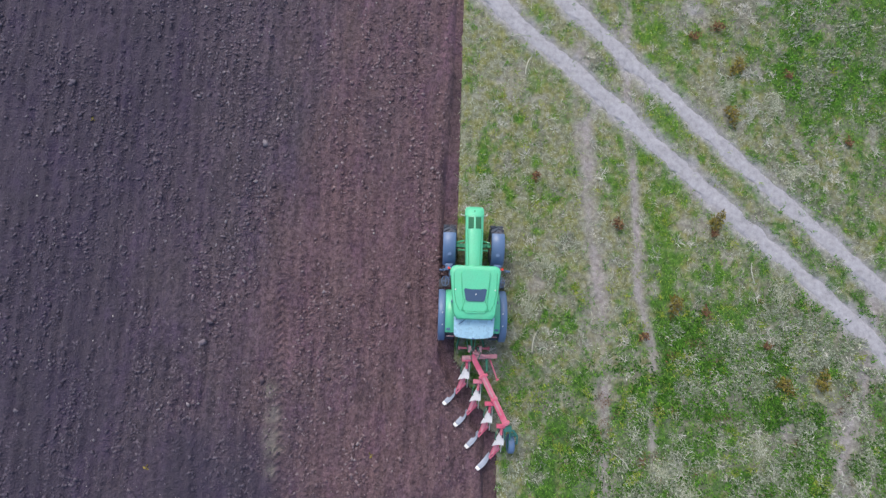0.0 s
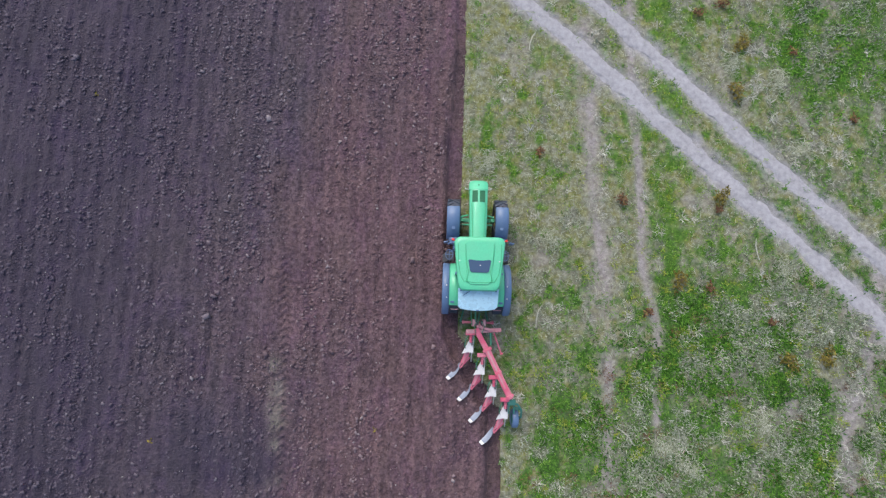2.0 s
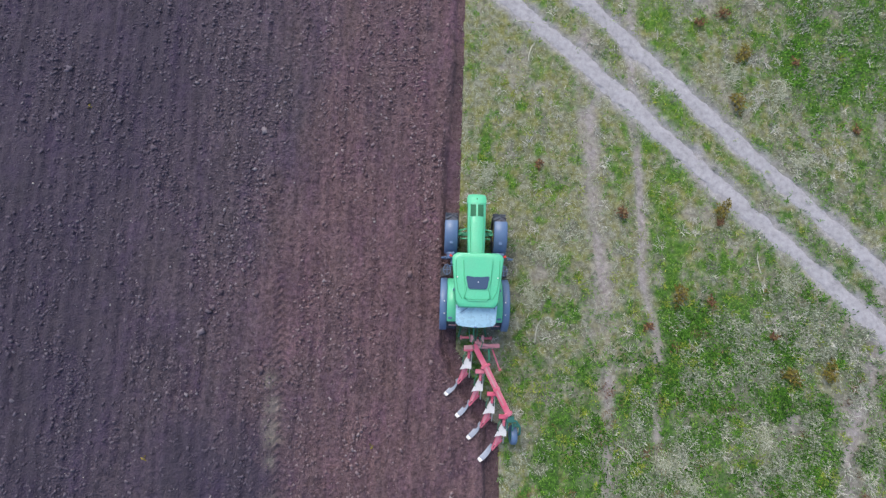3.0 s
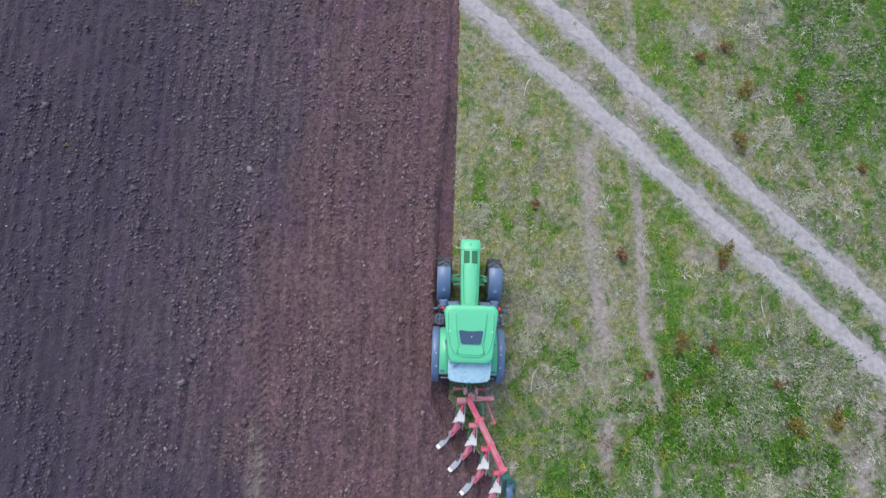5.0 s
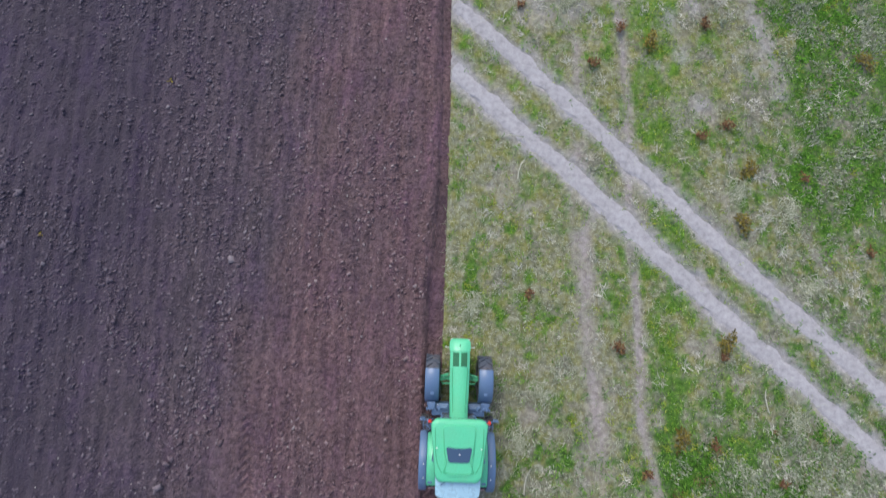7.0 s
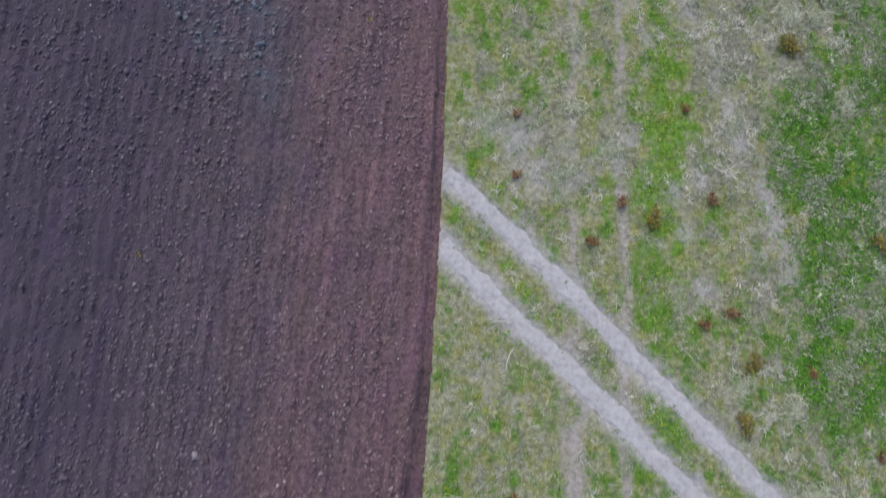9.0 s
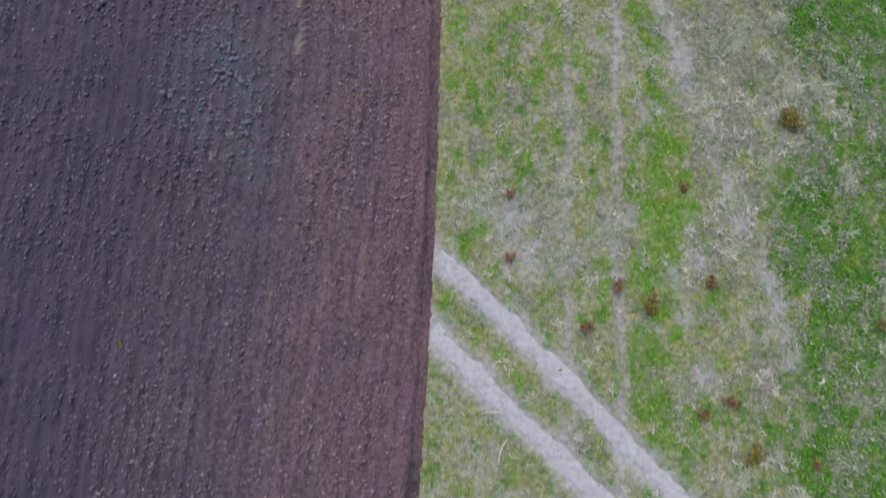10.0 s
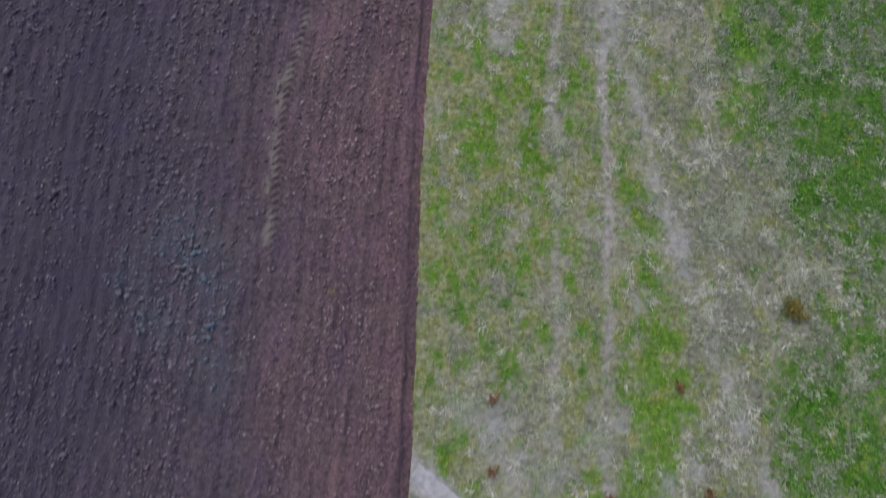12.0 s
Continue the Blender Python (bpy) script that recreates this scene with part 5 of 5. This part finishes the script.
blades("straw_clumps", WHITE_STRAW, 9000, lambda g, s, b, x, y: np.clip(8.0 * (fbm(x, y, 1.0, 74, 3) - 0.5), 0, 1) * np.clip(0.12 + 0.75 * np.maximum(spots(x, y, GREY_FAR), spots(x, y, GREY_SPOTS)) + 0.7 * band(x, y, GREY_BAND, 1.2) + 0.9 * (y > 24) * rut(x, y, RUT_WIDE, 0.22), 0, 1),
       0.19, 0.017, 0.4, "pale star-shaped clumps of matted straw in the meadow", "straw", 22, (0.1, 20.0, -4.4, 46.2), spread=0.06)
blades("yellow_weeds", YELLOW_BLADE, 1500, lambda g, s, b, x, y: np.clip(0.15 + 0.6 * g, 0, 1) * (fbm(x, y, 2.0, 71) > 0.48), 0.085, 0.022, 0.8,
       "small yellow-green flowering weeds among the grass", "weeds", 24, spread=0.09)
blades("brown_weeds", RUST_LEAF, 2000, lambda g, s, b, x, y: np.clip(5 * (fbm(x, y, 1.0, 75, 3) - 0.52), 0, 1) * np.clip((x - 2.2) / 1, 0, 1) * lush_end(x, y) * np.clip((16 - x) / 5, 0.3, 1), 0.085, 0.02, 0.8,
       "brown withered weeds between the green ones", "weeds", 20, EARLY, spread=0.11)
blades("yellow_weeds", YELLOW_BLADE, 800, lambda g, s, b, x, y: np.clip(6 * (fbm(x, y, 1.2, 76, 3) - 0.5), 0, 0.7) * np.clip((9 - y) / 3, 0, 1) * (1 - b), 0.09, 0.024, 0.9,
       "yellow-green leafy weeds among silver ones", "weeds", 28, EARLY, spread=0.11)

WEEDS = [(6.9, 10.75, 0), (9.3, 7.1, 1), (3.42, 12.7, 2), (6.0, 22.3, 0), (7.14, 23.95, 0), (12.04, 15.86, 1), (12.42, 18.06, 1), (11.56, 19.9, 0), (17.7, 23.1, 1), (8.0, 4.8, 2), (8.4, 23.3, 1), (10.8, 24.3, 0), (11.6, 11.4, 2), (10.5, 19.4, 0), (14.1, 31.1, 1), (2.8, 27.2, 2), (9.7, 28.0, 2), (2.9, 24.7, 2), (14.8, 17.8, 2), (11.2, 11.0, 1), (17.4, 14.8, 2), (13.8, 1.8, 1), (10.6, 6.6, 2), (14.1, 31.3, 1), (15.5, 2.0, 1), (13.2, 4.4, 2)]


def straw_tuft(radius, stems):
    """A bleached tussock: a tangle of thin stems."""
    base = tagged(new("straw_tuft"), "bleached dry grass tussock in the meadow", "grass tuft", "tussocks in the meadow")
    bm = bmesh.new()
    for k in range(stems):
        a, r = RNG.normal(0.6, 1.2), radius * RNG.uniform(0.3, 1.1)
        d, w = Vector((math.cos(a), math.sin(a), 0)), Vector((-math.sin(a), math.cos(a), 0)) * 0.008
        p = Vector((RNG.normal(0, 0.5) * radius, RNG.normal(0, 0.7) * radius, 0.02)) - d * r * 0.4
        q, t = p + d * r * 0.5 + w * RNG.normal(0, 5) + Vector((0, 0, 0.08)), p + d * r + Vector((0, 0, RNG.uniform(0.02, 0.1)))
        v = [bm.verts.new(c) for c in (p - w, p + w, q + w, q - w, t)]
        bm.faces.new(v[:4]), bm.faces.new((v[3], v[2], v[4]))
    tagged(part("foliage", bm, STRAW_BLADE, base), kind="stuff")
    bm = bmesh.new()
    bmesh.ops.create_icosphere(bm, subdivisions=2, radius=radius * 0.16)
    for v in bm.verts:
        v.co = Vector((v.co.x, v.co.y, v.co.z * 0.35)) * RNG.uniform(0.7, 1.2)
    part("root_mat", bm, STRAW_BLADE, base)
    return base


def fallen_stalk(length):
    base = tagged(new("fallen_stalk"), "single long dry stalk lying on the grass", "stalk", "fallen stalks")
    bm = bmesh.new()
    pipe(bm, [(0, 0, 0.1), (length * 0.3, 0.05, 0.13), (length * 0.7, 0.04, 0.12), (length, -0.06, 0.1)], 0.018, 5)
    part("stem", bm, WHITE_STRAW, base)
    bm = bmesh.new()
    for k in range(14):
        u = length * RNG.uniform(0.75, 1.0)
        a = RNG.uniform(-1, 1)
        p = Vector((u, -0.02, 0.12))
        bm.faces.new([bm.verts.new(p), bm.verts.new(p + Vector((0.06, 0.05 * a, 0.02))), bm.verts.new(p + Vector((0.05, 0.05 * a - 0.02, 0.0)))])
    part("seed_head", bm, STRAW_BLADE, base)
    return base


TUFTS = [(13.9, 8.1), (3.1, 6.7), (14.1, 16.4), (14.8, 13.3), (3.9, 8.9), (12.0, 17.1), (9.6, -4.2), (12.7, -2.3), (8.6, -3.4), (1.2, 12.1), (5.1, 30.7), (6.9, 26.0), (11.8, 27.5),
         (5.0, 25.0), (2.0, 27.0), (15.3, 32.7), (14.1, 32.6), (11.9, 34.2), (16.6, 28.9), (4.4, 18.2), (2.7, 19.2), (4.8, 37.1), (4.9, 34.8), (13.8, 36.9), (12.1, 35.0), (11.0, 34.2),
         (13.8, 35.6), (5.1, 27.7), (10.7, 41.1), (8.0, 40.7)]
STALKS = [(6.6, -2.6, -40), (3.3, 3.5, 80), (2.2, 18.9, 5), (15.5, 32.8, 5), (12.8, 8.4, 100), (2.9, 17.2, 75)]
first = None
for x, y in TUFTS:
    if tracks(np.array(x), ground_y(y)) > 0.01:
        continue
    m = pose(x, float(ground_y(y)), 0, 0, 0, RNG.uniform(0, 360))
    if first is None:
        first = straw_tuft(0.36, 260)
        first.matrix_basis = m
    else:
        copy_thing(first, m)
first = None
for x, y, a in STALKS:
    m = pose(x, float(ground_y(y)), 0, 0, 0, a)
    if first is None:
        first = fallen_stalk(0.9)
        first.matrix_basis = m
    else:
        copy_thing(first, m)

stray = weeds("stray_weed", 7, OLIVE_LEAF, 0.05, 0.05)
tagged(stray, "small olive weed lying on the ploughed soil", "weed", "stray weeds on the soil")
for k, (x, y) in enumerate([(-11.5, 0.6), (-3.0, 1.2), (-10.9, 20.5), (-3.3, 30.6), (-15.0, 14.2)]):
    m = pose(x, y, float(soil_height(np.array([x]), np.array([y]))[0]), 0, 0, 70 * k)
    if k:
        copy_thing(stray, m)
    else:
        stray.matrix_basis = m

KINDS = [weeds("dock_weed", 90, RUST_LEAF, 0.18, 0.3), weeds("olive_weed", 150, OLIVE_LEAF, 0.30, 0.36), weeds("brown_weed", 45, RUST_LEAF, 0.13, 0.2)]
TELL = ["rust-red seeding dock plant standing in the meadow", "olive-brown bushy weed standing in the meadow", "small brown withered weed in the meadow"]
used = [False] * 3
for x, y, k in WEEDS:
    if tracks(np.array(x), ground_y(y)) > 0.01:
        x, y = x - 0.5, y - 0.9
    m = pose(x, float(ground_y(y)), 0, 0, 0, RNG.uniform(0, 360))
    if used[k]:
        copy_thing(KINDS[k], m)
    else:
        KINDS[k].matrix_basis = m
        used[k] = True
        tagged(KINDS[k], TELL[k])
